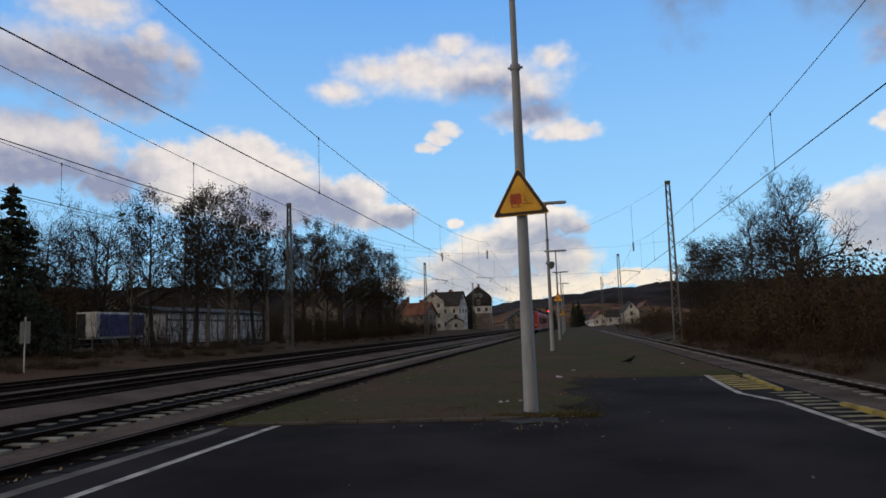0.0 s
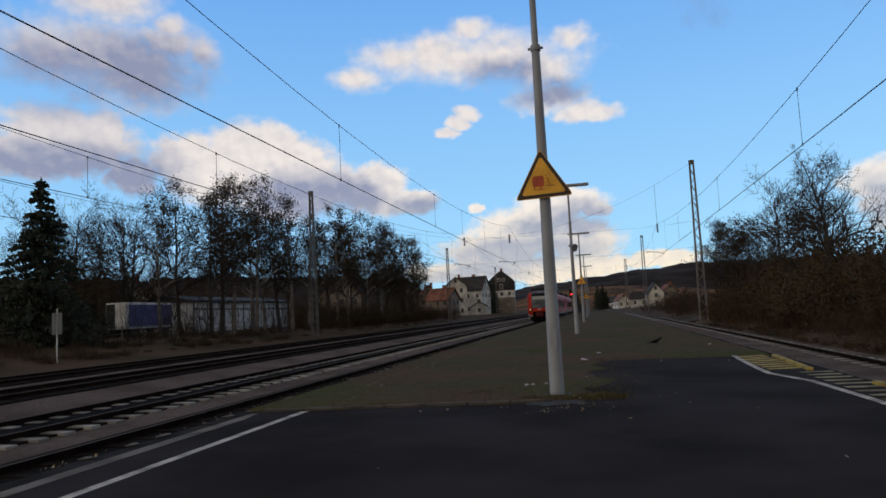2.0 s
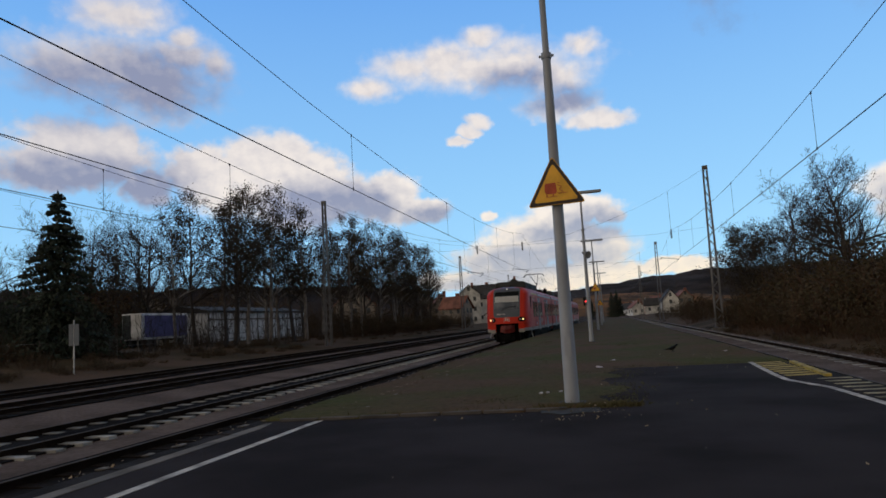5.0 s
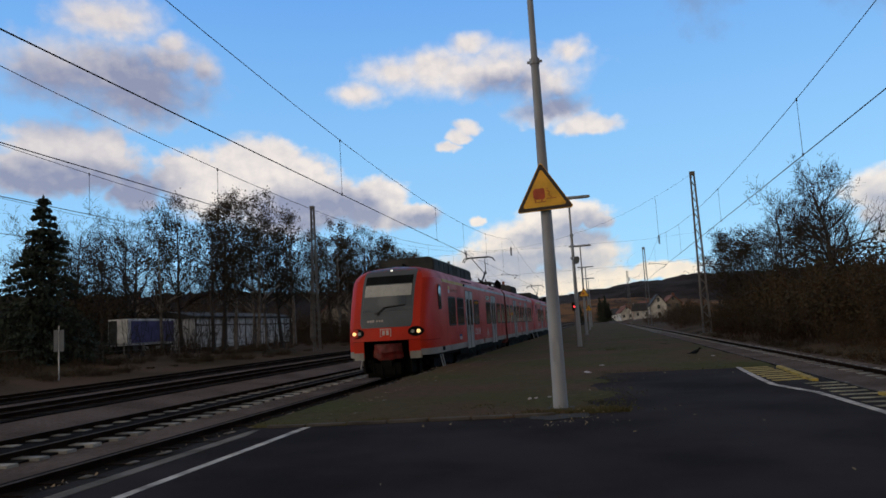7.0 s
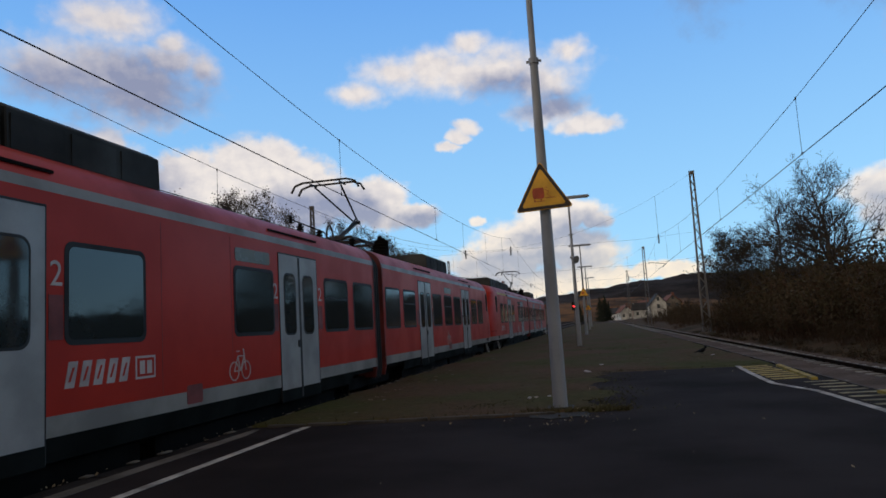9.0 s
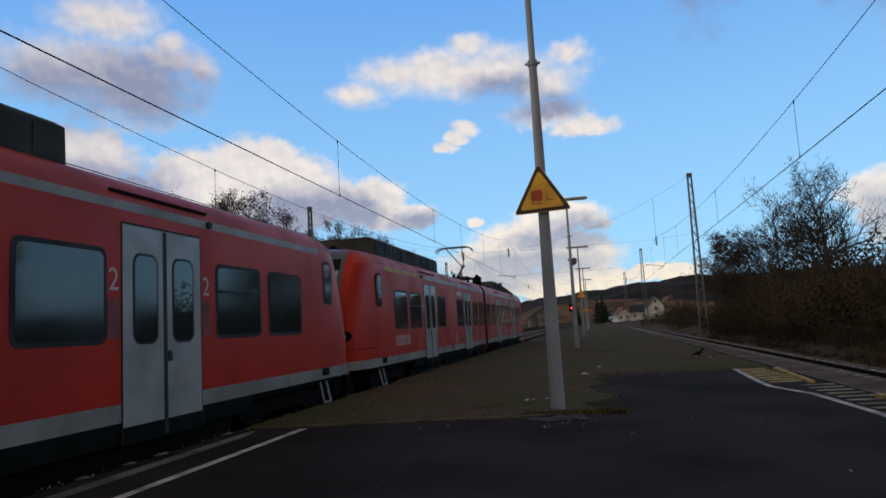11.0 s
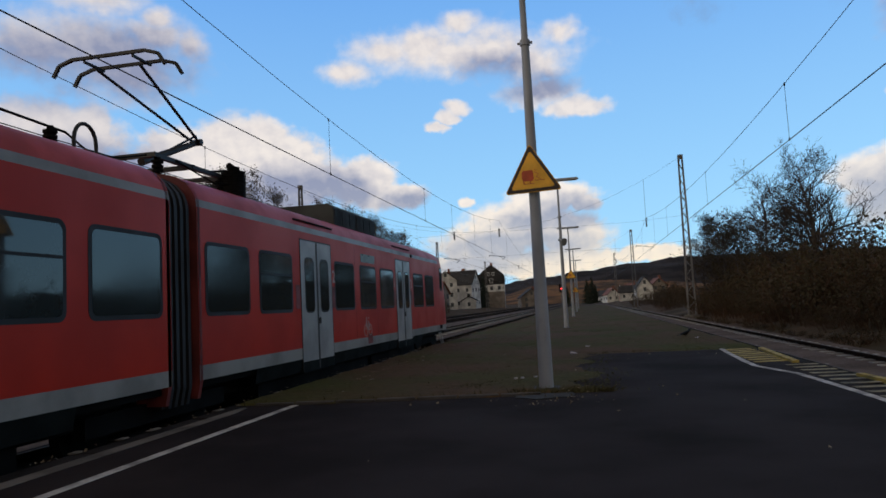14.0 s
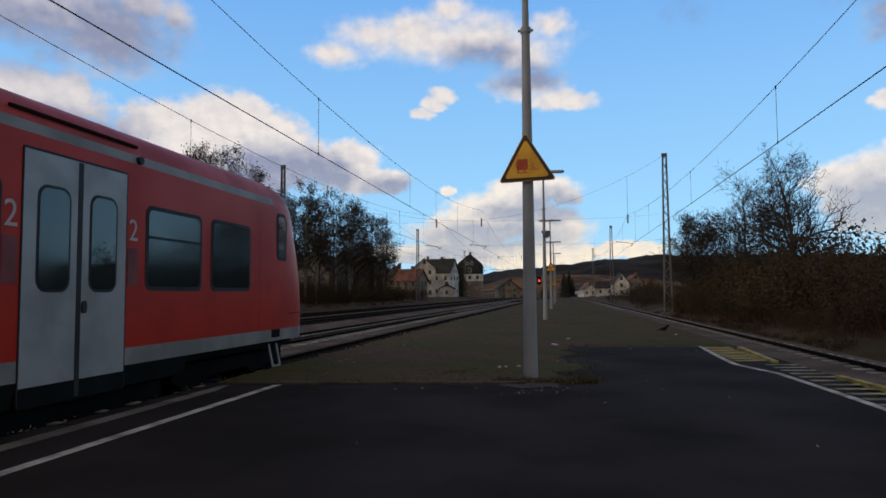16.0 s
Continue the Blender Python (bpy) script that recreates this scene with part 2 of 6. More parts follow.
M["rail_rust"] = material("rail_rust", (0.020, 0.013, 0.009), 0.95, grain=0.3, grain_scale=20, stain=0.4, bump=0.2, spec=0.02)
M["rail_head"] = material("rail_head", (0.075, 0.062, 0.052), 0.8, metal=0.0, grain=0.1, bump=0.05, spec=0.15)
M["steel_grey"] = material("steel_grey", (0.285, 0.305, 0.345), 0.6, grain=0.08, stain=0.25, stain_scale=1.2, bump=0.05)
M["galvanised"] = material("galvanised", (0.44, 0.45, 0.46), 0.5, metal=0.4, grain=0.1, stain=0.2, bump=0.05)
M["mast_steel"] = material("mast_steel", (0.15, 0.14, 0.132), 0.75, metal=0.2, grain=0.2, stain=0.4, stain_scale=0.7, bump=0.1)
M["wire"] = material("wire", (0.03, 0.03, 0.032), 0.6, metal=0.6, grain=0.05, bump=0)
M["red"] = material("red", (0.46, 0.022, 0.006), 0.42, grain=0.04, stain=0.2, stain_scale=0.9, bump=0.02, spec=0.2)
M["red_dark"] = material("red_dark", (0.20, 0.03, 0.025), 0.6, grain=0.15, stain=0.5, stain_scale=2.0, bump=0.1)
M["cover_cloth"] = material("cover_cloth", (0.13, 0.008, 0.007), 0.6, grain=0.15, stain=0.5, stain_scale=5.0, bump=0.3, bump_scale=25, spec=0.4)
M["roof_red"] = material("roof_red", (0.42, 0.040, 0.032), 0.5, grain=0.1, stain=0.35, stain_scale=1.3, bump=0.03, spec=0.3)
M["light_grey"] = material("light_grey", (0.27, 0.265, 0.25), 0.5, grain=0.06, stain=0.35, stain_scale=1.2, bump=0.02, spec=0.3)
M["dark_grey"] = material("dark_grey", (0.010, 0.013, 0.013), 0.85, grain=0.12, stain=0.4, stain_scale=1.5, bump=0.05, spec=0.06)
M["black"] = material("black", (0.006, 0.006, 0.006), 0.8, grain=0.2, stain=0.3, bump=0.05, spec=0.08)


# ---- building helpers ----


def bm_box(bm, x0, x1, y0, y1, z0, z1):
    vs = [bm.verts.new(p) for p in ((x0, y0, z0), (x1, y0, z0), (x1, y1, z0), (x0, y1, z0), (x0, y0, z1), (x1, y0, z1), (x1, y1, z1), (x0, y1, z1))]
    for f in ((3, 2, 1, 0), (4, 5, 6, 7), (0, 1, 5, 4), (1, 2, 6, 5), (2, 3, 7, 6), (3, 0, 4, 7)):
        bm.faces.new([vs[i] for i in f])
    return vs


def bm_bar(bm, a, b, w, h=None, sides=4, w2=None):
    """A straight bar from a to b; w, h: its section at a; w2: its width at b."""
    a, b = Vector(a), Vector(b)
    h = h or w
    w2 = w if w2 is None else w2
    q = (b - a).to_track_quat("Z", "Y").to_matrix()
    rings = []
    for p, k in ((a, 1.0), (b, w2 / w)):
        ring = []
        for i in range(sides):
            t = 2 * math.pi * (i + 0.5) / sides
            s = 1 / math.cos(math.pi / sides) if sides == 4 else 1
            ring.append(bm.verts.new(p + q @ Vector((math.cos(t) * w / 2 * s * k, math.sin(t) * h / 2 * s * k, 0))))
        rings.append(ring)
    for i in range(sides):
        j = (i + 1) % sides
        bm.faces.new((rings[0][i], rings[0][j], rings[1][j], rings[1][i]))
    bm.faces.new(rings[0][::-1])
    bm.faces.new(rings[1])


def bm_prism(bm, outline, axis, lo, hi):
    """Extrudes an outline (pairs) along an axis: 'x' takes (y, z), 'y' takes (x, z), 'z' takes (x, y)."""
    put = {"x": lambda p, s: (s, p[0], p[1]), "y": lambda p, s: (p[0], s, p[1]), "z": lambda p, s: (p[0], p[1], s)}[axis]
    a = [bm.verts.new(put(p, lo)) for p in outline]
    b = [bm.verts.new(put(p, hi)) for p in outline]
    n = len(outline)
    for i in range(n):
        j = (i + 1) % n
        bm.faces.new((a[i], a[j], b[j], b[i]))
    bm.faces.new(a[::-1])
    bm.faces.new(b)


def mesh_of(name, bm, mats, smooth=False, bevel=0.0):
    bmesh.ops.recalc_face_normals(bm, faces=bm.faces)
    if bevel:
        bmesh.ops.bevel(bm, geom=[e for e in bm.edges if e.calc_face_angle(0) > 0.6], offset=bevel, segments=1, affect="EDGES", clamp_overlap=True)
    me = bpy.data.meshes.new(name)
    bm.to_mesh(me)
    bm.free()
    for m in mats if isinstance(mats, (list, tuple)) else [mats]:
        me.materials.append(M[m] if isinstance(m, str) else m)
    if smooth:
        me.polygons.foreach_set("use_smooth", [True] * len(me.polygons))
        me.set_sharp_from_angle(angle=radians(38))
    return me


def part(name, bm, mat, parent=None, label="", smooth=False, bevel=0.0):
    ob = new(name, mesh_of(name, bm, mat, smooth, bevel))
    ob.parent = parent
    if label:
        ob["label"] = label
    return ob


def holder(name, m, label, category, group="", kind=""):
    ob = new(name)
    ob.empty_display_size = 0.2
    ob.matrix_world = m
    return tagged(ob, label, category, group, kind)

# ---- ground ----
RAIL = -0.39                       # top of the rails; the platform's top is 0
TRACKS = [(-6.6, 0.0), (-10.35, 0.0), (-14.7, 0.20), (-19.3, 0.20), (5.33, 0.10)]   # middle, rise over the first
EDGE_L, EDGE_R = -4.95, 3.66


def clamp01(t):
    return max(0.0, min(1.0, t))


def ground_z(x, y):
    z = -0.80
    z += 0.42 * clamp01((-20.4 - x) / 1.6) + 0.73 * clamp01((-24.4 - x) / 7.0)
    z += 0.9 * clamp01((x - 7.2) / 5.0) + 0.5 * clamp01((x - 12) / 20)
    if abs(x) > 24 or x > 7.5:
        z += 0.10 * noise.noise((x * 0.25, y * 0.25, 0)) + 0.04 * noise.noise((x * 1.1, y * 1.1, 5))
    return z


def build_ground():
    bm = bmesh.new()
    xs = [-3000, -1200, -600, -300, -150, -100, -80, -65] + [-55 + 1.25 * i for i in range(72)] + [38, 46, 60, 80, 150, 300, 600, 1200, 3000]
    ys = [-1500, -600, -200, -90] + [-60 + 2.5 * i for i in range(104)] + [205, 225, 260, 300, 450, 700, 1200, 3000]
    grid = [[bm.verts.new((x, y, ground_z(x, y))) for x in xs] for y in ys]
    for j in range(len(ys) - 1):
        for i in range(len(xs) - 1):
            bm.faces.new((grid[j][i], grid[j][i + 1], grid[j + 1][i + 1], grid[j + 1][i]))
    ob = part("ground", bm, "earth", None, smooth=True)
    tagged(ob, "bare brown earth and dead grass beside the railway", "ground", kind="structure")


build_ground()

# ---- platform ----
M["concrete_sleeper"] = material("concrete_sleeper", (0.34, 0.32, 0.28), 0.9, grain=0.25, grain_scale=30, stain=0.5, stain_scale=2.0, bump=0.3, per_object=0.3, spec=0.2)
M["border"] = material("border", (0.075, 0.066, 0.06), 0.9, grain=0.3, grain_scale=30, stain=0.5, stain_scale=2.0, bump=0.3)


def build_platform():
    plat = holder("platform", pose(0, 0, 0), "low island platform of dark asphalt, its far part overgrown", "platform", kind="structure")
    bm = bmesh.new()
    bm_prism(bm, [(EDGE_L + 0.25, -40), (EDGE_R - 0.25, -40), (EDGE_R - 0.25, 16.1), (-0.5, 16.1), (-0.55, 9.75), (-0.8, 9.45), (EDGE_L + 0.25, 9.05)], "z", -0.9, 0.0)
    part("asphalt_surface", bm, "asphalt", plat, "dark worn asphalt with faint stains")
    bm = bmesh.new()
    xs = [EDGE_L + 0.1 + (EDGE_R - EDGE_L - 0.2) * i / 72 for i in range(73)]
    ys = [8.4 + 0.22 * i for i in range(60)] + [21.6 + 1.5 * i for i in range(80)]
    grid = []
    for y in ys:
        row = []
        for x in xs:
            z = 0.015 + 0.03 * noise.noise((x * 0.9, y * 0.9, 3)) + 0.02 * noise.noise((x * 4, y * 4, 7))
            # it thins out over the rim of the asphalt
            ragged = 0.35 * noise.noise((x * 0.8, y * 0.8, 11)) + 0.18 * noise.noise((x * 3, y * 3, 12))
            inside = max((y - 15.9) * 0.6, 0.25 - x) + ragged
            z += 0.05 * clamp01(inside / 0.5) - 0.045
            if y < 8.9 + 0.1 * (x + 5) or inside < -0.35:
                z = -0.12
            row.append(bm.verts.new((x, y, z)))
        grid.append(row)
    for j in range(len(ys) - 1):
        for i in range(len(xs) - 1):
            bm.faces.new((grid[j][i], grid[j][i + 1], grid[j + 1][i + 1], grid[j + 1][i]))
    part("overgrown_surface", bm, "soil", plat, "short mossy grass and bare soil", smooth=True)
    for x0, x1 in ((EDGE_L, EDGE_L + 0.25), (EDGE_R - 0.25, EDGE_R)):
        y = -40.0
        slab = bmesh.new()
        bm_box(slab, x0, x1, 0, 1.96, -0.95, 0.0)
        me = mesh_of("kerb_stone", slab, "old_asphalt", bevel=0.015)
        while y < 140:
            ob = new("kerb_stone", me)
            ob.parent = plat
            ob.location = (random.uniform(-0.012, 0.012), y, -0.008 + random.uniform(-0.012, 0.008))
            y += 2.0
    # low border between the asphalt and the overgrown part
    for i in range(7):
        xa = -4.55 + 0.56 * i
        bm = bmesh.new()
        bm_bar(bm, (xa, 8.93 + 0.1 * (xa + 5), -0.02), (xa + 0.53, 8.93 + 0.1 * (xa + 5.53), -0.022 + random.uniform(-0.008, 0.008)), 0.07, 0.12)
        part("border_stone", bm, "border", plat, "low worn border stone", bevel=0.01)
    # painted lines
    bm = bmesh.new()
    bm_prism(bm, [(-4.02, -40), (-3.92, -40), (-3.91, 8.95), (-4.01, 8.9)], "z", 0.0005, 0.005)
    part("white_line", bm, "line_white", plat, "worn white safety line")
    bm = bmesh.new()
    bm_prism(bm, [(EDGE_L + 0.27, -40), (EDGE_L + 0.46, -40), (EDGE_L + 0.44, 8.3), (EDGE_L + 0.36, 8.8), (EDGE_L + 0.27, 8.8)], "z", 0.0005, 0.006)
    part("edge_strip", bm, "concrete", plat, "pale concrete strip along the edge")
    bm = bmesh.new()
    path = [(3.16, -40), (3.10, 5.0), (3.08, 7.0), (3.02, 9.3), (2.95, 11.0), (2.66, 12.3), (2.68, 13.2), (2.76, 15.0), (2.84, 16.3)]
    for (xa, ya), (xb, yb) in zip(path, path[1:]):
        bm_prism(bm, [(xa - 0.048, ya), (xa + 0.048, ya), (xb + 0.048, yb), (xb - 0.048, yb)], "z", 0.0005, 0.0055)
    part("white_line", bm, "line_white", plat, "worn white line round the hatched area")
    # yellow hatching and the two yellow beams beside the gap in the edge
    y = 12.9
    while y < 16.1:
        bm = bmesh.new()
        bm_prism(bm, [(2.80, y), (3.40, y + 0.12), (3.40, y + 0.36), (2.80, y + 0.22)], "z", 0.0005, 0.0045)
        part("hatch_stripe", bm, "line_yellow", plat)
        y += 0.42
    y = 7.6
    while y < 12.4:
        bm = bmesh.new()
        bm_prism(bm, [(3.14, y), (3.62, y + 0.05), (3.62, y + 0.19), (3.12, y + 0.13)], "z", 0.0005, 0.0045)
        part("hatch_stripe", bm, "line_faint", plat, "worn pale yellowish stripe")
        y += 0.42
    for a, b in (((3.55, 15.8), (3.36, 12.6)), ((3.60, 10.5), (3.70, 9.1))):
        bm = bmesh.new()
        bm_bar(bm, (*a, 0.01), (*b, 0.012), 0.10, 0.06)
        part("edge_beam", bm, "line_yellow", plat, "yellow painted beam at the platform edge")


build_platform()


# ---- tracks ----


def build_ballast():
    for k, (x0, x1, n) in enumerate(((-21.8, EDGE_L - 0.05, 80), (EDGE_R + 0.05, 7.4, 14))):
        bm = bmesh.new()
        xs = [x0 + (x1 - x0) * i / n for i in range(n + 1)]
        ys = [-40 + 0.8 * i for i in range(220)] + [136 + 12 * i for i in range(34)]
        grid = [[bm.verts.new((x, y, RAIL - 0.15 + 0.20 * clamp01((-11.6 - x) / 1.6) + (0.10 if x > 0 else 0.0) + 0.02 * noise.noise((x * 2, y * 2, k)) - (0.3 if x in (xs[0], xs[-1]) else 0))) for x in xs] for y in ys]
        for j in range(len(ys) - 1):
            for i in range(n):
                bm.faces.new((grid[j][i], grid[j][i + 1], grid[j + 1][i + 1], grid[j + 1][i]))
        tagged(part("ballast_bed", bm, "ballast", None, smooth=True), "pinkish grey crushed stone ballast between the tracks", "ballast", kind="structure")


def build_track(cx, rise, near, wood):
    track = holder("railway_track", pose(cx, 0, RAIL + rise), "railway track with rusty rails on dark oily sleepers" if wood else "railway track with rusty rails on pale concrete sleepers", "railway track", "railway tracks")
    kind = "wood_sleeper" if wood else "concrete_sleeper"
    for s in (-1, 1):
        bm = bmesh.new()
        prof = [(-0.07, -0.172), (0.07, -0.172), (0.07, -0.16), (0.012, -0.14), (0.012, -0.045), (0.035, -0.035), (0.036, -0.004), (0.026, 0.0), (-0.026, 0.0), (-0.036, -0.004), (-0.035, -0.035), (-0.012, -0.045), (-0.012, -0.14), (-0.07, -0.16)]
        x = s * 0.7535
        bm_prism(bm, [(x + a, b) for a, b in prof], "y", -40, 520)
        bm.normal_update()
        for f in bm.faces:
            f.material_index = 1 if abs(f.calc_center_median().z) < 0.003 else 0
        part("rail", bm, ["rail_rust", "rail_head"], track, "steel rail with a worn bright head")
    bm = bmesh.new()
    wide = 1.42 if wood else 1.12
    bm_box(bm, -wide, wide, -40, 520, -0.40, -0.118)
    part("track_bed", bm, "ballast" if cx > 0 else "ballast_dark", track, "crushed stone between the rails" if cx > 0 else "near-black ballast between the rails")
    sl = bmesh.new()
    # a concrete sleeper is waisted: its middle lies under the ballast
    for y0, y1, drop in ((-1.3, -0.42, 0.0), (-0.42, 0.42, 0.0 if wood else 0.06), (0.42, 1.3, 0.0)):
        bm_prism(sl, [(-0.13, -0.2), (0.13, -0.2), (0.11, -drop), (-0.11, -drop)], "x", y0, y1)
    me = mesh_of("sleeper", sl, kind)
    y, n = -2.0, 0
    rest = bmesh.new()
    while y < 140:
        if near and n < 110:
            ob = new("sleeper", me)
            ob.parent = track
            ob.location = (random.uniform(-0.04, 0.04), y, -0.100 + random.uniform(-0.008, 0.004))
        else:
            bm_box(rest, -1.3, 1.3, y - 0.12, y + 0.12, -0.3, -0.104)
        y += 0.63
        n += 1
    tagged(part("far_sleeper", rest, kind, track, "row of sleepers sunk in ballast"), kind="stuff")


build_ballast()
for cx, rise in TRACKS:
    build_track(cx, rise, cx in (-6.6, -10.35, 5.33), cx in (-6.6, -14.7, -19.3))

# ---- train ----
HALF = 18.1          # nose to the middle of the joint
SIDE = 1.45          # half width
PROFILE = [(1.22, 0.50), (1.40, 0.56), (1.45, 0.80), (1.45, 1.00), (1.45, 1.15), (1.45, 1.30), (1.45, 1.52), (1.45, 1.75), (1.45, 2.02), (1.45, 2.30), (1.45, 2.65), (1.45, 3.0), (1.45, 3.17),
           (1.435, 3.28), (1.39, 3.39), (1.28, 3.52), (1.08, 3.63), (0.75, 3.71), (0.35, 3.745), (0.0, 3.755)]


def rows_between(z0, z1):
    return [(x, z) for x, z in PROFILE if z0 - 1e-6 <= z <= z1 + 1e-6]


def profile_x(z):
    for (xa, za), (xb, zb) in zip(PROFILE, PROFILE[1:]):
        if z <= zb:
            return xa + (xb - xa) * max(0.0, (z - za) / (zb - za))
    return 0.0


SWEEP = [0.0, 0.06, 0.16, 0.32, 0.55, 0.85, 1.2, 1.7, 2.3, 5.0, 9.0, 13.0, 17.78]
M["glass_dark"] = material("glass_dark", (0.022, 0.032, 0.034), 0.08, grain=0.1, stain=0.5, stain_scale=0.5, bump=0.0, spec=0.7)
M["rubber"] = material("rubber", (0.011, 0.011, 0.012), 0.7, grain=0.1, bump=0.05)
M["windscreen"] = material("windscreen", (0.012, 0.018, 0.024), 0.06, grain=0.05, stain=0.3, bump=0.0, spec=0.9)
M["display_olive"] = material("display_olive", (0.085, 0.088, 0.068), 0.3, grain=0.1, stain=0.3, stain_scale=2.0, bump=0)
M["blind"] = material("blind", (0.34, 0.34, 0.32), 0.3, grain=0.08, stain=0.3, stain_scale=1.5, bump=0, coat=0.6)
M["mask_grey"] = material("mask_grey", (0.045, 0.055, 0.068), 0.5, grain=0.05, stain=0.2, bump=0.02, coat=0.2)
M["sign_white"] = material("sign_white", (0.50, 0.44, 0.43), 0.6, grain=0.1, stain=0.3, stain_scale=4, bump=0)
M["yellow_stripe"] = material("yellow_stripe", (0.50, 0.30, 0.03), 0.5, grain=0.05, stain=0.2, bump=0)
M["door_grey"] = material("door_grey", (0.32, 0.325, 0.325), 0.45, grain=0.05, stain=0.3, stain_scale=1.6, bump=0.02, coat=0.2)
M["box_grey"] = material("box_grey", (0.040, 0.046, 0.047), 0.75, grain=0.15, stain=0.6, stain_scale=1.0, bump=0.1, per_object=0.35, spec=0.2)
M["name_faded"] = material("name_faded", (0.40, 0.12, 0.09), 0.6, grain=0.2, stain=0.5, stain_scale=5, bump=0)
M["sticker_blue"] = material("sticker_blue", (0.04, 0.07, 0.22), 0.6, grain=0.1, stain=0.3, bump=0)
M["lamp_warm"] = glowing("lamp_warm", (1.0, 0.66, 0.26), 1.15)
M["lamp_white"] = glowing("lamp_white", (1.0, 0.9, 0.72), 1.0)
M["lamp_lens"] = material("lamp_lens", (0.3, 0.3, 0.3), 0.15, grain=0.1, bump=0, spec=0.8)


def half_width(q):
    pts = ((0.0, 1.10), (0.06, 1.19), (0.16, 1.27), (0.32, 1.335), (0.55, 1.385), (0.85, 1.42), (1.2, 1.44), (1.7, 1.45), (99, 1.45))
    for (a, wa), (b, wb) in zip(pts, pts[1:]):
        if q <= b:
            return wa + (wb - wa) * (q - a) / (b - a)


def nose_back(z):
    """How far the inclined front lies behind the foremost line, at a height."""
    pts = ((0, 0.10), (0.9, 0.02), (1.3, 0.0), (1.75, 0.06), (2.3, 0.24), (3.0, 0.56), (3.4, 0.84), (3.6, 1.08), (3.70, 1.35), (3.75, 1.6))
    for (a, ua), (b, ub) in zip(pts, pts[1:]):
        if z <= b:
            return ua + (ub - ua) * (z - a) / (b - a)
    return 1.6


def skin(q, x, z):
    """A point of the body's skin: q along it, x out of the profile."""
    return (x * half_width(q) / SIDE, q + nose_back(z) * max(0.0, 1 - q / 2.6), z)


def bm_skin(bm, rows, sweep, out=0.0, flip=1):
    """A shell over the given profile rows, on the side that flip names; flip 0: over both sides."""
    sides = (1, -1) if flip == 0 else (flip,)
    for s in sides:
        grid = []
        for q in sweep:
            ring = []
            for x, z in rows:
                px, py, pz = skin(q, x + out, z)
                ring.append(bm.verts.new((s * px, py, pz + (out if x < 1.0 else 0))))
            grid.append(ring)
        for a, b in zip(grid, grid[1:]):
            for i in range(len(rows) - 1):
                bm.faces.new((a[i], a[i + 1], b[i + 1], b[i]))


def front_point(x, z, out=0.0):
    w = half_width(0) * max(profile_x(z), 0.04) / SIDE
    t = max(-1, min(1, x / w))
    return (x, nose_back(z) - 0.10 * (1 - t * t) - out, z)


def bm_front(bm, x_of, z0, z1, nx=8, nz=8, out=0.0, x_in=None):
    """A patch of the front between two heights; x_of: half width at a height; x_in: inner half width, to leave a gap."""
    spans = [(-1, 1)] if x_in is None else [(-1, 0), (0, 1)]
    for k, _ in enumerate(spans):
        grid = []
        for j in range(nz + 1):
            z = z0 + (z1 - z0) * j / nz
            w = x_of(z)
            if x_in is None:
                xs = [-w + 2 * w * i / nx for i in range(nx + 1)]
            else:
                wi = x_in(z)
                xs = [(-w + (w - wi) * i / nx) if k == 0 else (wi + (w - wi) * i / nx) for i in range(nx + 1)]
            grid.append([bm.verts.new(front_point(x, z, out)) for x in xs])
        for a, b in zip(grid, grid[1:]):
            for i in range(nx):
                bm.faces.new((a[i], a[i + 1], b[i + 1], b[i]))


def rounded(y0, y1, z0, z1, r, n=4):
    pts = []
    for cy, cz, a0 in ((y1 - r, z1 - r, 0), (y0 + r, z1 - r, 90), (y0 + r, z0 + r, 180), (y1 - r, z0 + r, 270)):
        for i in range(n + 1):
            a = radians(a0 + 90 * i / n)
            pts.append((cy + r * math.cos(a), cz + r * math.sin(a)))
    return pts


def side_panel(name, y0, y1, z0, z1, r, thick, mat, parent, side, x0=SIDE, label=""):
    bm = bmesh.new()
    bm_prism(bm, rounded(y0, y1, z0, z1, r), "x", side * (x0 - 0.012), side * (x0 + thick))
    return part(name, bm, mat, parent, label, smooth=False)


def text_mesh(body, size, mat):
    cu = bpy.data.curves.new("writing", "FONT")
    cu.body, cu.size, cu.extrude, cu.align_x = body, size, 0.001, "CENTER"
    ob = bpy.data.objects.new("writing", cu)
    scene.collection.objects.link(ob)
    bpy.context.view_layer.update()
    me = bpy.data.meshes.new_from_object(ob.evaluated_get(bpy.context.evaluated_depsgraph_get()))
    bpy.data.objects.remove(ob)
    me.materials.clear()
    me.materials.append(M[mat])
    return me


def side_text(body, size, y, z, parent, side, name="class_number", mat="sign_white"):
    ob = new(name, text_mesh(body, size, mat))
    ob.parent = parent
    # reads from the outside of that side
    ob.matrix_local = pose(side * (SIDE + 0.006), y, z, 90, 0, 90 if side > 0 else -90)
    return ob


def build_emblem(car, put):
    """A white plate with a red field and two white strokes on it; put turns sideways place, height and depth into a box."""
    def plate(name, mat, parent, u0, u1, v0, v1, d, label=""):
        bm = bmesh.new()
        bm_box(bm, *put(u0, u1, v0, v1, d))
        return part(name, bm, mat, parent, label)
    em = plate("emblem", "sign_white", car, 0, 0.36, 0, 0.26, 0.004, "white framed emblem")
    plate("field", "red", em, 0.026, 0.334, 0.026, 0.234, 0.006)
    for a in (0.07, 0.20):
        plate("stroke", "sign_white", em, a, a + 0.09, 0.055, 0.205, 0.008)


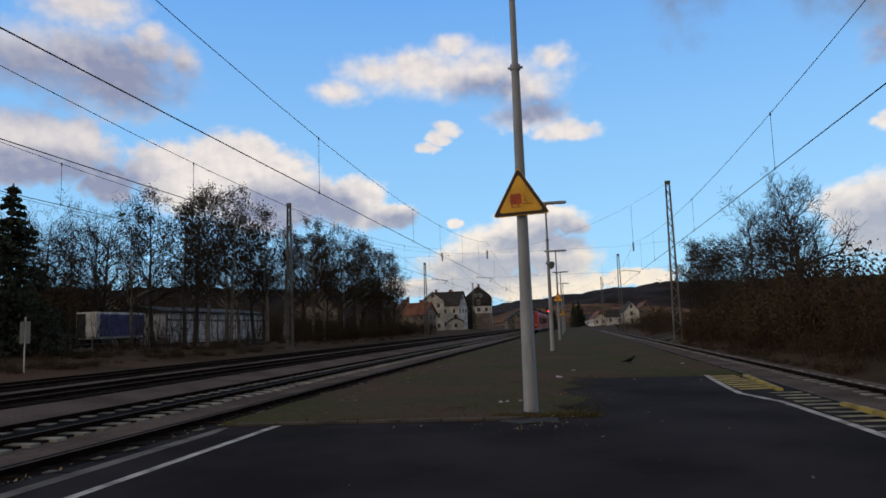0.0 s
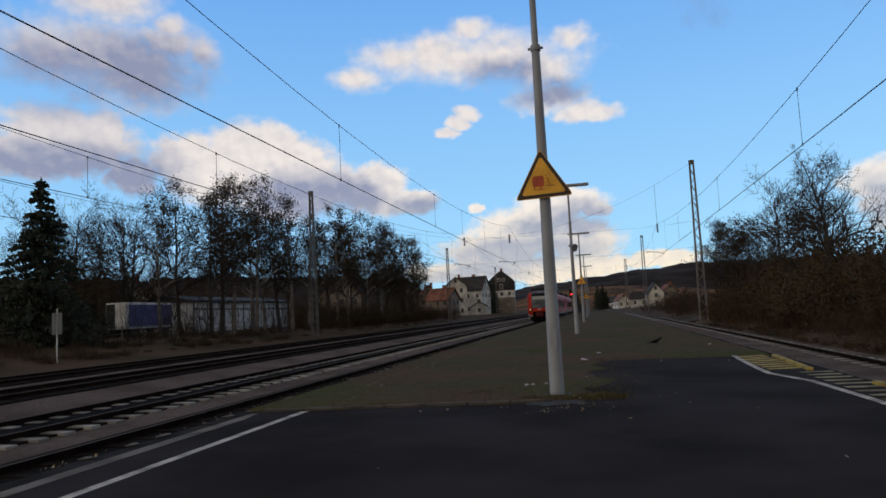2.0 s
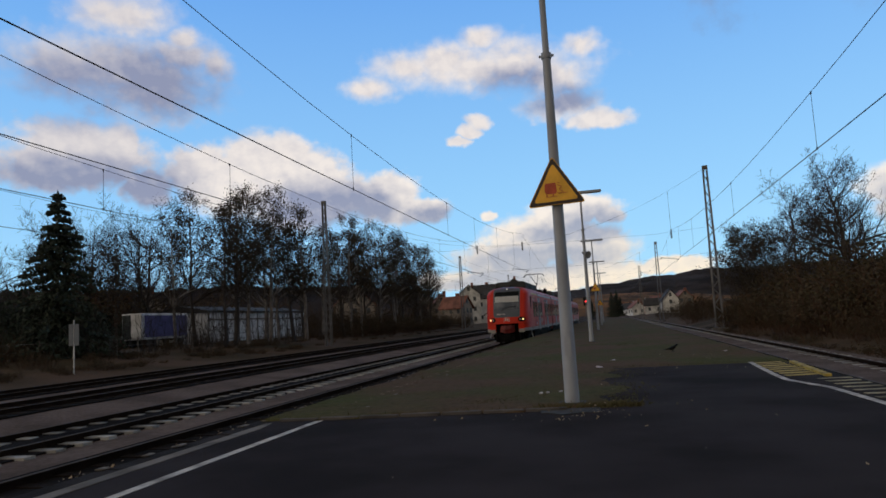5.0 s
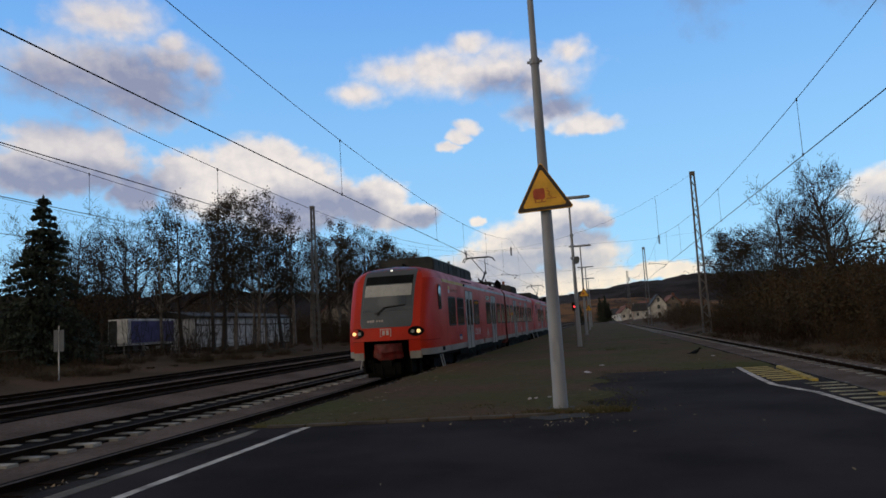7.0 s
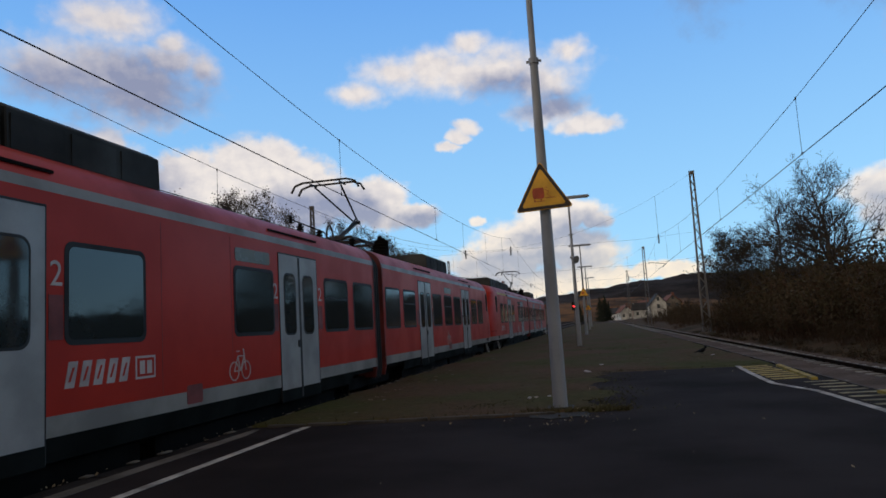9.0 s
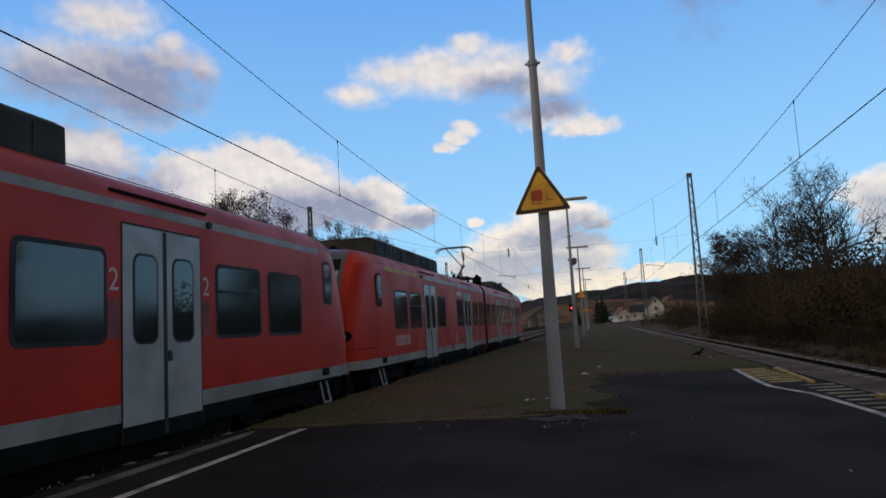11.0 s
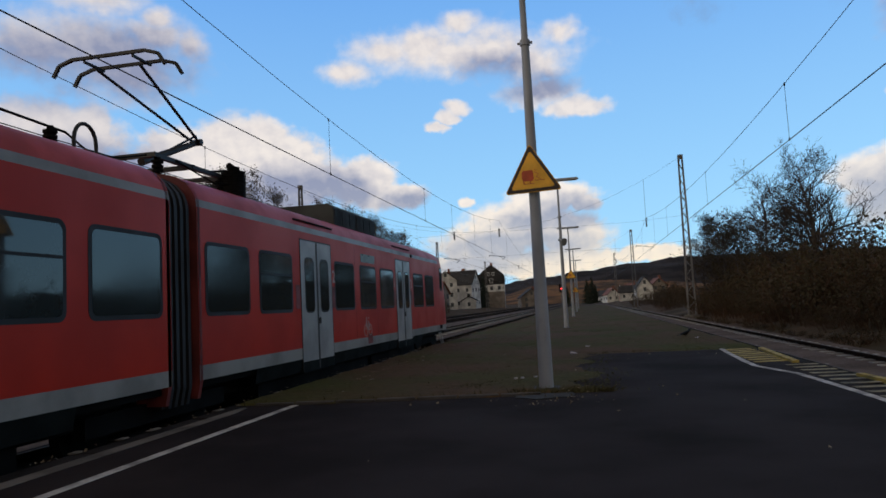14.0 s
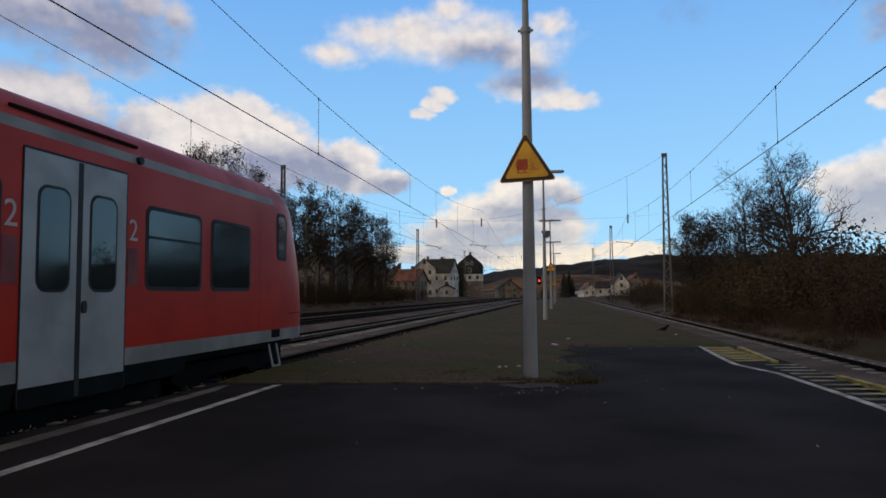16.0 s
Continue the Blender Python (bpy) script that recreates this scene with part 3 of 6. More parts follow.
def build_car(train, lead, second):
    """One car; its nose looks to -y at 0 and its joint lies at HALF. The tail car is turned about."""
    car = new("car")
    sweep = SWEEP
    bm = bmesh.new()
    bm_skin(bm, rows_between(1.0, 3.17), sweep, flip=0)
    bm_skin(bm, rows_between(3.17, 3.28), [q for q in sweep if q < 2.2], flip=0)
    part("side_wall", bm, "red", car, "glossy red painted side walls", smooth=True)
    bm = bmesh.new()
    bm_skin(bm, rows_between(3.28, 9), sweep, flip=0)
    part("roof", bm, "roof_red", car, "dusty faded red roof", smooth=True)
    bm = bmesh.new()
    bm_skin(bm, rows_between(3.17, 3.28), [q for q in sweep if q > 1.6], flip=0)
    part("silver_stripe", bm, "light_grey", car, "silver grey stripe under the roof", smooth=True)
    bm = bmesh.new()
    bm_skin(bm, rows_between(0.80, 1.0), sweep, flip=0)
    part("white_band", bm, "light_grey", car, "light grey band along the sill", smooth=True)
    bm = bmesh.new()
    bm_skin(bm, rows_between(0, 0.80), [4.7, 9.0, 13.0, 16.1], flip=0)
    part("skirt", bm, "dark_grey", car, "dark grey skirt", smooth=True)
    # the two low boxes are added to keep light from under the train
    bm = bmesh.new()
    bm_box(bm, -1.2, 1.2, 4.9, 9.4, 0.22, 0.6)
    bm_box(bm, -1.2, 1.2, 9.7, 15.6, 0.26, 0.6)
    bm_box(bm, -1.0, 1.0, 1.0, 17.4, 0.45, 0.75)
    bm_box(bm, -1.35, 1.35, 0.9, 17.7, 0.7, 0.78)
    part("underframe", bm, "black", car)
    # end wall at the joint
    bm = bmesh.new()
    bm_prism(bm, [(x, z) for x, z in PROFILE[1:]] + [(-x, z) for x, z in PROFILE[-2:0:-1]], "y", 17.70, 17.77)
    part("end_wall", bm, "red_dark", car)

    # front
    full = lambda z: half_width(0) * max(profile_x(z), 0.04) / SIDE
    bm = bmesh.new()
    bm_front(bm, full, 1.30, 3.752, 12, 28)
    bm_front(bm, full, 0.80, 1.30, 4, 6, x_in=lambda z: 0.74)
    part("front_panel", bm, "red", car, "red front with rounded corners", smooth=True)
    bm = bmesh.new()
    bm_front(bm, full, 1.297, 1.309, 12, 1, out=0.004)
    for s in (-1, 1):
        bm_skin(bm, [(SIDE, 1.255), (SIDE, 1.267)], [q for q in sweep if q < 1.25], out=0.004, flip=s)
    part("nose_seam", bm, "black", car)
    bm = bmesh.new()
    mask_w = lambda z: 0.86 + 0.02 * (z - 1.7) if z > 1.95 else 0.86 - 0.5 * max(0.0, (1.86 - z)) ** 1.2
    bm_front(bm, lambda z: min(mask_w(z), full(z)), 1.72, 3.735, 12, 24, out=0.008)
    part("front_mask", bm, "mask_grey", car, "dark grey painted mask round the windscreen", smooth=True)
    bm = bmesh.new()
    bm_front(bm, lambda z: 0.80, 2.24, 3.12, 12, 8, out=0.016)
    ws = part("windscreen", bm, "windscreen", car, "large single pane windscreen", smooth=True)
    bm = bmesh.new()
    bm_front(bm, lambda z: 0.785, 2.72, 3.10, 12, 4, out=0.019)
    part("sun_blind", bm, "blind", ws, "pale band across the upper windscreen", smooth=True)
    bm = bmesh.new()
    bm_front(bm, lambda z: 0.80, 3.13, 3.40, 12, 4, out=0.014)
    part("destination_panel", bm, "dark_grey", car, "dark destination display above the windscreen", smooth=True)
    bm = bmesh.new()
    p0, p1, p2 = Vector(front_point(-0.30, 2.16, 0.05)), Vector(front_point(-0.05, 2.36, 0.05)), Vector(front_point(0.62, 2.42, 0.04))
    bm_bar(bm, p0, p1, 0.03)
    bm_bar(bm, p1, p2, 0.026)
    bm_bar(bm, Vector(front_point(-0.36, 2.18, 0.04)), p0 + Vector((0.05, 0, 0)), 0.05)
    part("wiper", bm, "rubber", ws)
    for s in (-1, 1):
        bm = bmesh.new()
        a = [front_point(s * x, z, 0.012) for x, z in ((0.76, 0.72), (1.095, 0.72), (1.095, 0.95), (0.76, 0.95))]
        vs = [bm.verts.new(p) for p in a] + [bm.verts.new((p[0], p[1] + 0.15, p[2])) for p in a]
        for f in ((0, 1, 2, 3), (7, 6, 5, 4), (0, 4, 5, 1), (1, 5, 6, 2), (2, 6, 7, 3), (3, 7, 4, 0)):
            bm.faces.new([vs[i] for i in f])
        part("bumper", bm, "light_grey", car, "light grey lower corner of the front")
    bm = bmesh.new()
    bm_box(bm, -0.9, 0.9, 0.55, 0.9, 0.25, 1.36)
    bm_box(bm, -0.80, -0.74, 0.0, 0.6, 0.3, 1.32)
    bm_box(bm, 0.74, 0.80, 0.0, 0.6, 0.3, 1.32)
    bm_box(bm, -0.74, 0.74, 0.03, 0.6, 1.29, 1.34)
    bm_box(bm, -0.9, 0.9, 0.7, 1.0, 0.12, 0.3)
    part("coupler_recess", bm, "black", car, "black recess behind the coupler")
    bm = bmesh.new()
    # a slack cloth cover: creased front, ragged lower edge
    cols, rws = 15, 9
    grid = []
    for r in range(rws):
        v = r / (rws - 1)
        row = []
        for c in range(cols):
            u = -1 + 2 * c / (cols - 1)
            crease = 0.07 * noise.noise((u * 2.2, v * 2.6, 3)) + 0.035 * noise.noise((u * 6, v * 5, 8))
            low = 0.66 + 0.12 * abs(u) + 0.07 * noise.noise((u * 3, 0, 5))
            row.append(bm.verts.new((u * (0.50 - 0.06 * v), -0.12 + 0.22 * u * u + 0.10 * abs(v - 0.5) + crease, low + (1.20 - low) * v + 0.03 * noise.noise((u * 4, v * 4, 1)))))
        grid.append(row)
    back = [bm.verts.new((-0.42, 0.4, 0.8)), bm.verts.new((0.42, 0.4, 0.8)), bm.verts.new((0.42, 0.4, 1.2)), bm.verts.new((-0.42, 0.4, 1.2))]
    for a, b in zip(grid, grid[1:]):
        for c in range(cols - 1):
            bm.faces.new((a[c], a[c + 1], b[c + 1], b[c]))
    bm.faces.new(back)
    bm.faces.new([*grid[0], back[1], back[0]])
    bm.faces.new([*grid[-1], back[2], back[3]])
    bm.faces.new([r[0] for r in grid] + [back[3], back[0]])
    bm.faces.new([r[-1] for r in grid] + [back[2], back[1]])
    part("coupler_cover", bm, "cover_cloth", car, "slack creased dull red cloth over the coupler", smooth=True)
    bm = bmesh.new()
    bm_bar(bm, (0, 0.6, 0.72), (0, 0.0, 0.72), 0.2, sides=8)
    bm_box(bm, -0.16, 0.16, -0.08, 0.1, 0.5, 0.7)
    for s in (-1, 1):
        bm_bar(bm, (s * 0.34, 0.5, 0.75), (s * 0.42, 0.15, 0.3), 0.05, sides=6)
    bm_box(bm, -0.5, 0.42, 0.02, 0.4, 0.26, 0.60)
    for x, z in ((-0.55, 0.42), (-0.47, 0.30), (-0.62, 0.50), (0.2, 0.25), (-0.2, 0.22)):
        bm_bar(bm, (x, 0.02, 0.72), (x + 0.03, -0.02, z), 0.05, sides=6)
    part("coupler", bm, "black", car)
    # head lamps
    for s in (-1, 1):
        cx, cz = s * 0.97, 1.56
        bm = bmesh.new()
        ring = [bm.verts.new(Vector(front_point(cx + 0.25 * math.cos(a), cz + 0.155 * math.sin(a), 0.02 if abs(cx + 0.235 * math.cos(a)) < 1.1 else -0.05))) for a in [2 * math.pi * i / 18 for i in range(18)]]
        back = [bm.verts.new(v.co + Vector((0, 0.12, 0))) for v in ring]
        bm.faces.new(ring)
        for i in range(18):
            bm.faces.new((ring[i], ring[(i + 1) % 18], back[(i + 1) % 18], back[i]))
        pod = part("headlight", bm, "black", car, "oval black headlight housing")
        for dx, m, r in ((s * 0.09, "lamp_warm" if (lead and not second) else "lamp_lens", 0.058), (-s * 0.09, "lamp_lens", 0.055)):
            bm = bmesh.new()
            c = Vector(front_point(cx + dx, cz, 0.03))
            bm_bar(bm, c + Vector((0, 0.03, 0)), c - Vector((0, 0.015, 0)), 2 * r, sides=14)
            part("lamp", bm, m, pod)
    bm = bmesh.new()
    c = Vector(front_point(0.0, 3.58, 0.02))
    bm_bar(bm, c + Vector((0, 0.05, 0)), c - Vector((0, 0.01, 0)), 0.07, sides=12)
    part("top_light", bm, "lamp_white" if (lead and not second) else "lamp_lens", car, "small lamp at the top of the front")
    # emblem on the front: white frame with red field and two white strokes
    y = front_point(0.1, 1.55, 0.01)[1]
    build_emblem(car, lambda u0, u1, v0, v1, d: (u0 - 0.18, u1 - 0.18, y - d, y + 0.02, 1.42 + v0, 1.42 + v1))
    # vehicle number: plain bars
    bm = bmesh.new()
    for i in range(6):
        x = -0.62 + 0.085 * i + (0.05 if i > 2 else 0)
        y = front_point(x, 1.93, 0.022)[1]
        bm_box(bm, x, x + 0.055, y, y + 0.012, 1.90, 1.97)
    part("number_bars", bm, "sign_white", car, "row of pale bars on the mask")

    # sides
    for side in (1, -1):
        bm = bmesh.new()
        bm_prism(bm, [(1.33, 2.22), (1.68, 2.22), (1.75, 2.29), (1.75, 3.00), (1.68, 3.06), (1.42, 3.06), (1.30, 2.92)], "x", side * 1.42, side * 1.456)
        cw = part("cab_window", bm, "rubber", car, "narrow cab side window")
        bm = bmesh.new()
        bm_prism(bm, [(1.39, 2.28), (1.68, 2.28), (1.70, 2.31), (1.70, 2.97), (1.66, 3.00), (1.44, 3.00), (1.36, 2.88)], "x", side * 1.42, side * 1.459)
        part("pane", bm, "glass_dark", cw)
        wins = [(2.84, 4.07), (4.39, 5.67), (7.95, 9.17), (11.25, 12.48), (14.68, 15.93), (16.31, 17.57)]
        if not lead:
            wins.append((9.58, 10.80))
        for y0, y1 in wins:
            fr = side_panel("window", y0 - 0.03, y1 + 0.03, 1.66, 2.71, 0.11, 0.006, "rubber", car, side, label="dark tinted window with a black rubber seal")
            side_panel("pane", y0 + 0.025, y1 - 0.025, 1.715, 2.655, 0.08, 0.010, "glass_dark", fr, side)
            if y0 in (4.39, 14.68, 9.58):
                side_panel("top_sash", y0 + 0.03, y1 - 0.03, 2.30, 2.335, 0.01, 0.016, "rubber", fr, side)
        for d0, d1 in ((6.09, 7.67), (12.70, 14.29)):
            dr = side_panel("door", d0, d1, 0.56, 3.02, 0.03, 0.008, "door_grey", car, side, label="light grey double leaf door")
            mid = (d0 + d1) / 2
            side_panel("gap", mid - 0.035, mid + 0.035, 0.57, 3.0, 0.01, 0.013, "rubber", dr, side)
            for e in (d0 - 0.012, d1 - 0.004):
                side_panel("seal", e, e + 0.016, 0.56, 3.03, 0.005, 0.010, "rubber", dr, side)
            side_panel("seal", d0, d1, 3.01, 3.035, 0.005, 0.010, "rubber", dr, side)
            for a in (d0 + 0.17, mid + 0.14):
                wn = side_panel("door_window", a, a + 0.47, 1.64, 2.70, 0.13, 0.012, "rubber", dr, side, label="tall rounded door window")
                side_panel("door_pane", a + 0.03, a + 0.44, 1.67, 2.67, 0.11, 0.016, "glass_dark", dr, side)
            side_panel("door_button", mid - 0.12, mid - 0.05, 1.42, 1.55, 0.03, 0.025, "rubber", dr, side)
            side_panel("threshold", d0, d1, 0.545, 0.74, 0.01, 0.0125, "dark_grey", dr, side)
            # dark slot of the rain gutter over the door
            side_panel("gutter", d0 - 0.25, d1 + 0.15, 3.37, 3.405, 0.01, -0.035, "black", car, side, x0=1.43)
            for y in (d0 - 0.14, d1 + 0.14):
                first = lead and y < 6.0
                side_text("1" if first else "2", 0.36, y, 2.25, car, side)
                bm = bmesh.new()
                for z, h, w in ((1.72, 0.44, 0.19),):
                    bm_box(bm, side * (SIDE - 0.004), side * (SIDE + 0.005), y - w / 2, y + w / 2, z, z + h)
                part("notice_plate", bm, "red_dark", car, "small faded notice beside the door")
        # display over a window
        a = 11.28 if lead else 9.62
        side_panel("side_display", a, a + 1.1, 2.78, 2.98, 0.04, 0.008, "display_olive", car, side, label="dull olive destination display above a window")
        # small lamps and steps
        bm = bmesh.new()
        bm_bar(bm, (side * 1.42, 5.86, 3.22), (side * 1.49, 5.86, 3.22), 0.10, sides=10)
        part("warning_lamp", bm, "rubber", car)
        bm = bmesh.new()
        for yy in (1.55, 1.86):
            bm_bar(bm, (side * 1.36, yy, 0.74), (side * 1.44, yy, 0.36), 0.03)
        bm_bar(bm, (side * 1.44, 1.55, 0.36), (side * 1.44, 1.86, 0.36), 0.03)
        part("cab_step", bm, "galvanised", car, "bare metal step under the cab")
        side_panel("step_niche", 1.6, 1.95, 0.86, 1.0, 0.02, 0.006, "black", car, side)
        if lead:
            bm = bmesh.new()
            bm_box(bm, side * 1.40, side * 1.4525, 2.0, 5.72, 3.175, 3.275)
            part("yellow_stripe", bm, "yellow_stripe", car, "yellow first class stripe")
            if not second:
                # town crest with a name beside it, and a two-coloured sticker
                bm = bmesh.new()
                bm_prism(bm, [(2.88, 2.94), (2.88, 3.06), (3.14, 3.06), (3.14, 2.94)], "x", side * (SIDE - 0.03), side * (SIDE + 0.006))
                crest = part("crest", bm, "yellow_stripe", car, "small painted town crest")
                bm = bmesh.new()
                bm_prism(bm, [(2.89, 2.938), (3.13, 2.938), (3.12, 2.86), (3.01, 2.80), (2.90, 2.86)], "x", side * (SIDE - 0.03), side * (SIDE + 0.006))
                part("crest_shield", bm, "sign_white", crest)
                for i in range(16):
                    y = 3.26 + 0.085 * i
                    tall = 0.15 if i in (0, 6, 8, 12) else 0.10
                    bm = bmesh.new()
                    bm_box(bm, side * (SIDE - 0.03), side * (SIDE + 0.005), y, y + 0.05, 2.88, 2.88 + tall)
                    part("name_bar", bm, "name_faded", car)
                bm = bmesh.new()
                bm_box(bm, side * (SIDE - 0.01), side * (SIDE + 0.005), 4.55, 5.07, 1.13, 1.25)
                stick = part("sticker", bm, "sign_white", car, "white sticker with a blue top")
                bm = bmesh.new()
                bm_box(bm, side * (SIDE - 0.01), side * (SIDE + 0.005), 4.55, 5.07, 1.25, 1.33)
                part("sticker_top", bm, "sticker_blue", stick)
            a = 2.85 if second else 7.92
            # brand lettering as plain slanted blocks and a framed emblem
            for i in range(5):
                y = a + 0.2 * i if side > 0 else a + 1.30 - 0.2 * i - 0.14
                k = 0.06 * side
                bm = bmesh.new()
                bm_prism(bm, [(y, 1.24), (y + 0.13, 1.24), (y + 0.13 + k, 1.50), (y + k, 1.50)], "x", side * (SIDE - 0.005), side * (SIDE + 0.004))
                bm_prism(bm, [(y + 0.05, 1.30), (y + 0.08, 1.30), (y + 0.08 + k, 1.44), (y + 0.05 + k, 1.44)], "x", side * (SIDE - 0.005), side * (SIDE + 0.0055))
                bm.faces.ensure_lookup_table()
                for f in bm.faces[6:]:
                    f.material_index = 1
                part("lettering_block", bm, ["sign_white", "red"], car)
            b = a + 1.08 if side > 0 else a - 0.02
            build_emblem(car, lambda u0, u1, v0, v1, d: (side * (SIDE - 0.004), side * (SIDE + d), b + u0, b + u1, 1.24 + v0, 1.24 + v1))
        # bicycle mark below a window
        yb = (10.95 if second else 11.35) if lead else 10.35
        bm = bmesh.new()
        for cy in (yb - 0.17, yb + 0.17):
            for i in range(14):
                a0, a1 = 2 * math.pi * i / 14, 2 * math.pi * (i + 1) / 14
                bm_bar(bm, (side * 1.451, cy + 0.13 * math.cos(a0), 1.17 + 0.13 * math.sin(a0)), (side * 1.451, cy + 0.13 * math.cos(a1), 1.17 + 0.13 * math.sin(a1)), 0.016)
        for p, q in (((-0.17, 1.17), (-0.06, 1.38)), ((-0.06, 1.38), (0.12, 1.38)), ((0.12, 1.38), (0.17, 1.17)), ((-0.06, 1.38), (0.0, 1.17)), ((0.0, 1.17), (0.12, 1.38)), ((-0.17, 1.17), (0.0, 1.17)), ((0.12, 1.38), (0.10, 1.48)), ((-0.1, 1.45), (-0.02, 1.45))):
            bm_bar(bm, (side * 1.451, yb + p[0], p[1]), (side * 1.451, yb + q[0], q[1]), 0.018)
        part("bicycle_mark", bm, "sign_white", car, "white bicycle pictogram")
        # thin seams of the body panels
        for y in (2.45, 9.5, 11.15):
            side_panel("seam", y, y + 0.008, 1.03, 3.11, 0.003, 0.002, "red_dark", car, side)
        side_panel("tow_plate", 10.0, 10.35, 0.84, 1.08, 0.03, 0.007, "red_dark", car, side)

    # bogie
    for yb in (3.0,):
        bm = bmesh.new()
        bm_box(bm, -1.0, 1.0, yb - 0.3, yb + 0.3, 0.42, 0.66)
        bg = part("bogie", bm, "black", car, bevel=0.02)
        for s in (-1, 1):
            bm = bmesh.new()
            bm_prism(bm, [(yb - 1.6, 0.62), (yb - 1.6, 0.42), (yb - 1.32, 0.30), (yb - 0.9, 0.30), (yb - 0.7, 0.40), (yb + 0.7, 0.40), (yb + 0.9, 0.30), (yb + 1.32, 0.30), (yb + 1.6, 0.42), (yb + 1.6, 0.62)], "x", s * 0.97, s * 1.16)
            part("side_frame", bm, "black", bg)
        for w in (-1.1, 1.1):
            bm = bmesh.new()
            bm_bar(bm, (-0.82, yb + w, 0.43), (-0.70, yb + w, 0.43), 0.86, sides=24)
            bm_bar(bm, (0.70, yb + w, 0.43), (0.82, yb + w, 0.43), 0.86, sides=24)
            bm_bar(bm, (-0.8, yb + w, 0.43), (0.8, yb + w, 0.43), 0.16, sides=10)
            part("wheelset", bm, "rail_rust", bg)

    # roof boxes
    spans = ((2.75, 5.2), (5.25, 7.6), (7.65, 10.15)) if lead else ((8.0, 9.6), (9.65, 11.2))
    for a, b in spans:
        bm = bmesh.new()
        bm_prism(bm, [(-1.02, 3.55), (1.02, 3.55), (1.0, 4.08), (0.86, 4.16), (-0.86, 4.16), (-1.0, 4.08)], "y", a, b)
        bx = part("roof_box", bm, "box_grey", car, "dark grey equipment box on the roof", bevel=0.015)
        n = 3
        for i in range(n):
            w = (b - a) / n
            for s in (-1, 1):
                bm = bmesh.new()
                bm_prism(bm, [(a + w * i + 0.05, 3.66), (a + w * (i + 1) - 0.05, 3.66), (a + w * (i + 1) - 0.05, 4.02), (a + w * i + 0.05, 4.02)], "x", s * 1.0, s * 1.022)
                part("cover_panel", bm, "box_grey", bx)
    bm = bmesh.new()
    bm_bar(bm, (0.15, 1.95, 3.7), (0.15, 1.95, 3.84), 0.07, sides=8)
    bm_bar(bm, (0.15, 1.85, 3.84), (0.15, 2.1, 3.84), 0.09, sides=8)
    part("horn", bm, "black", car)
    return car


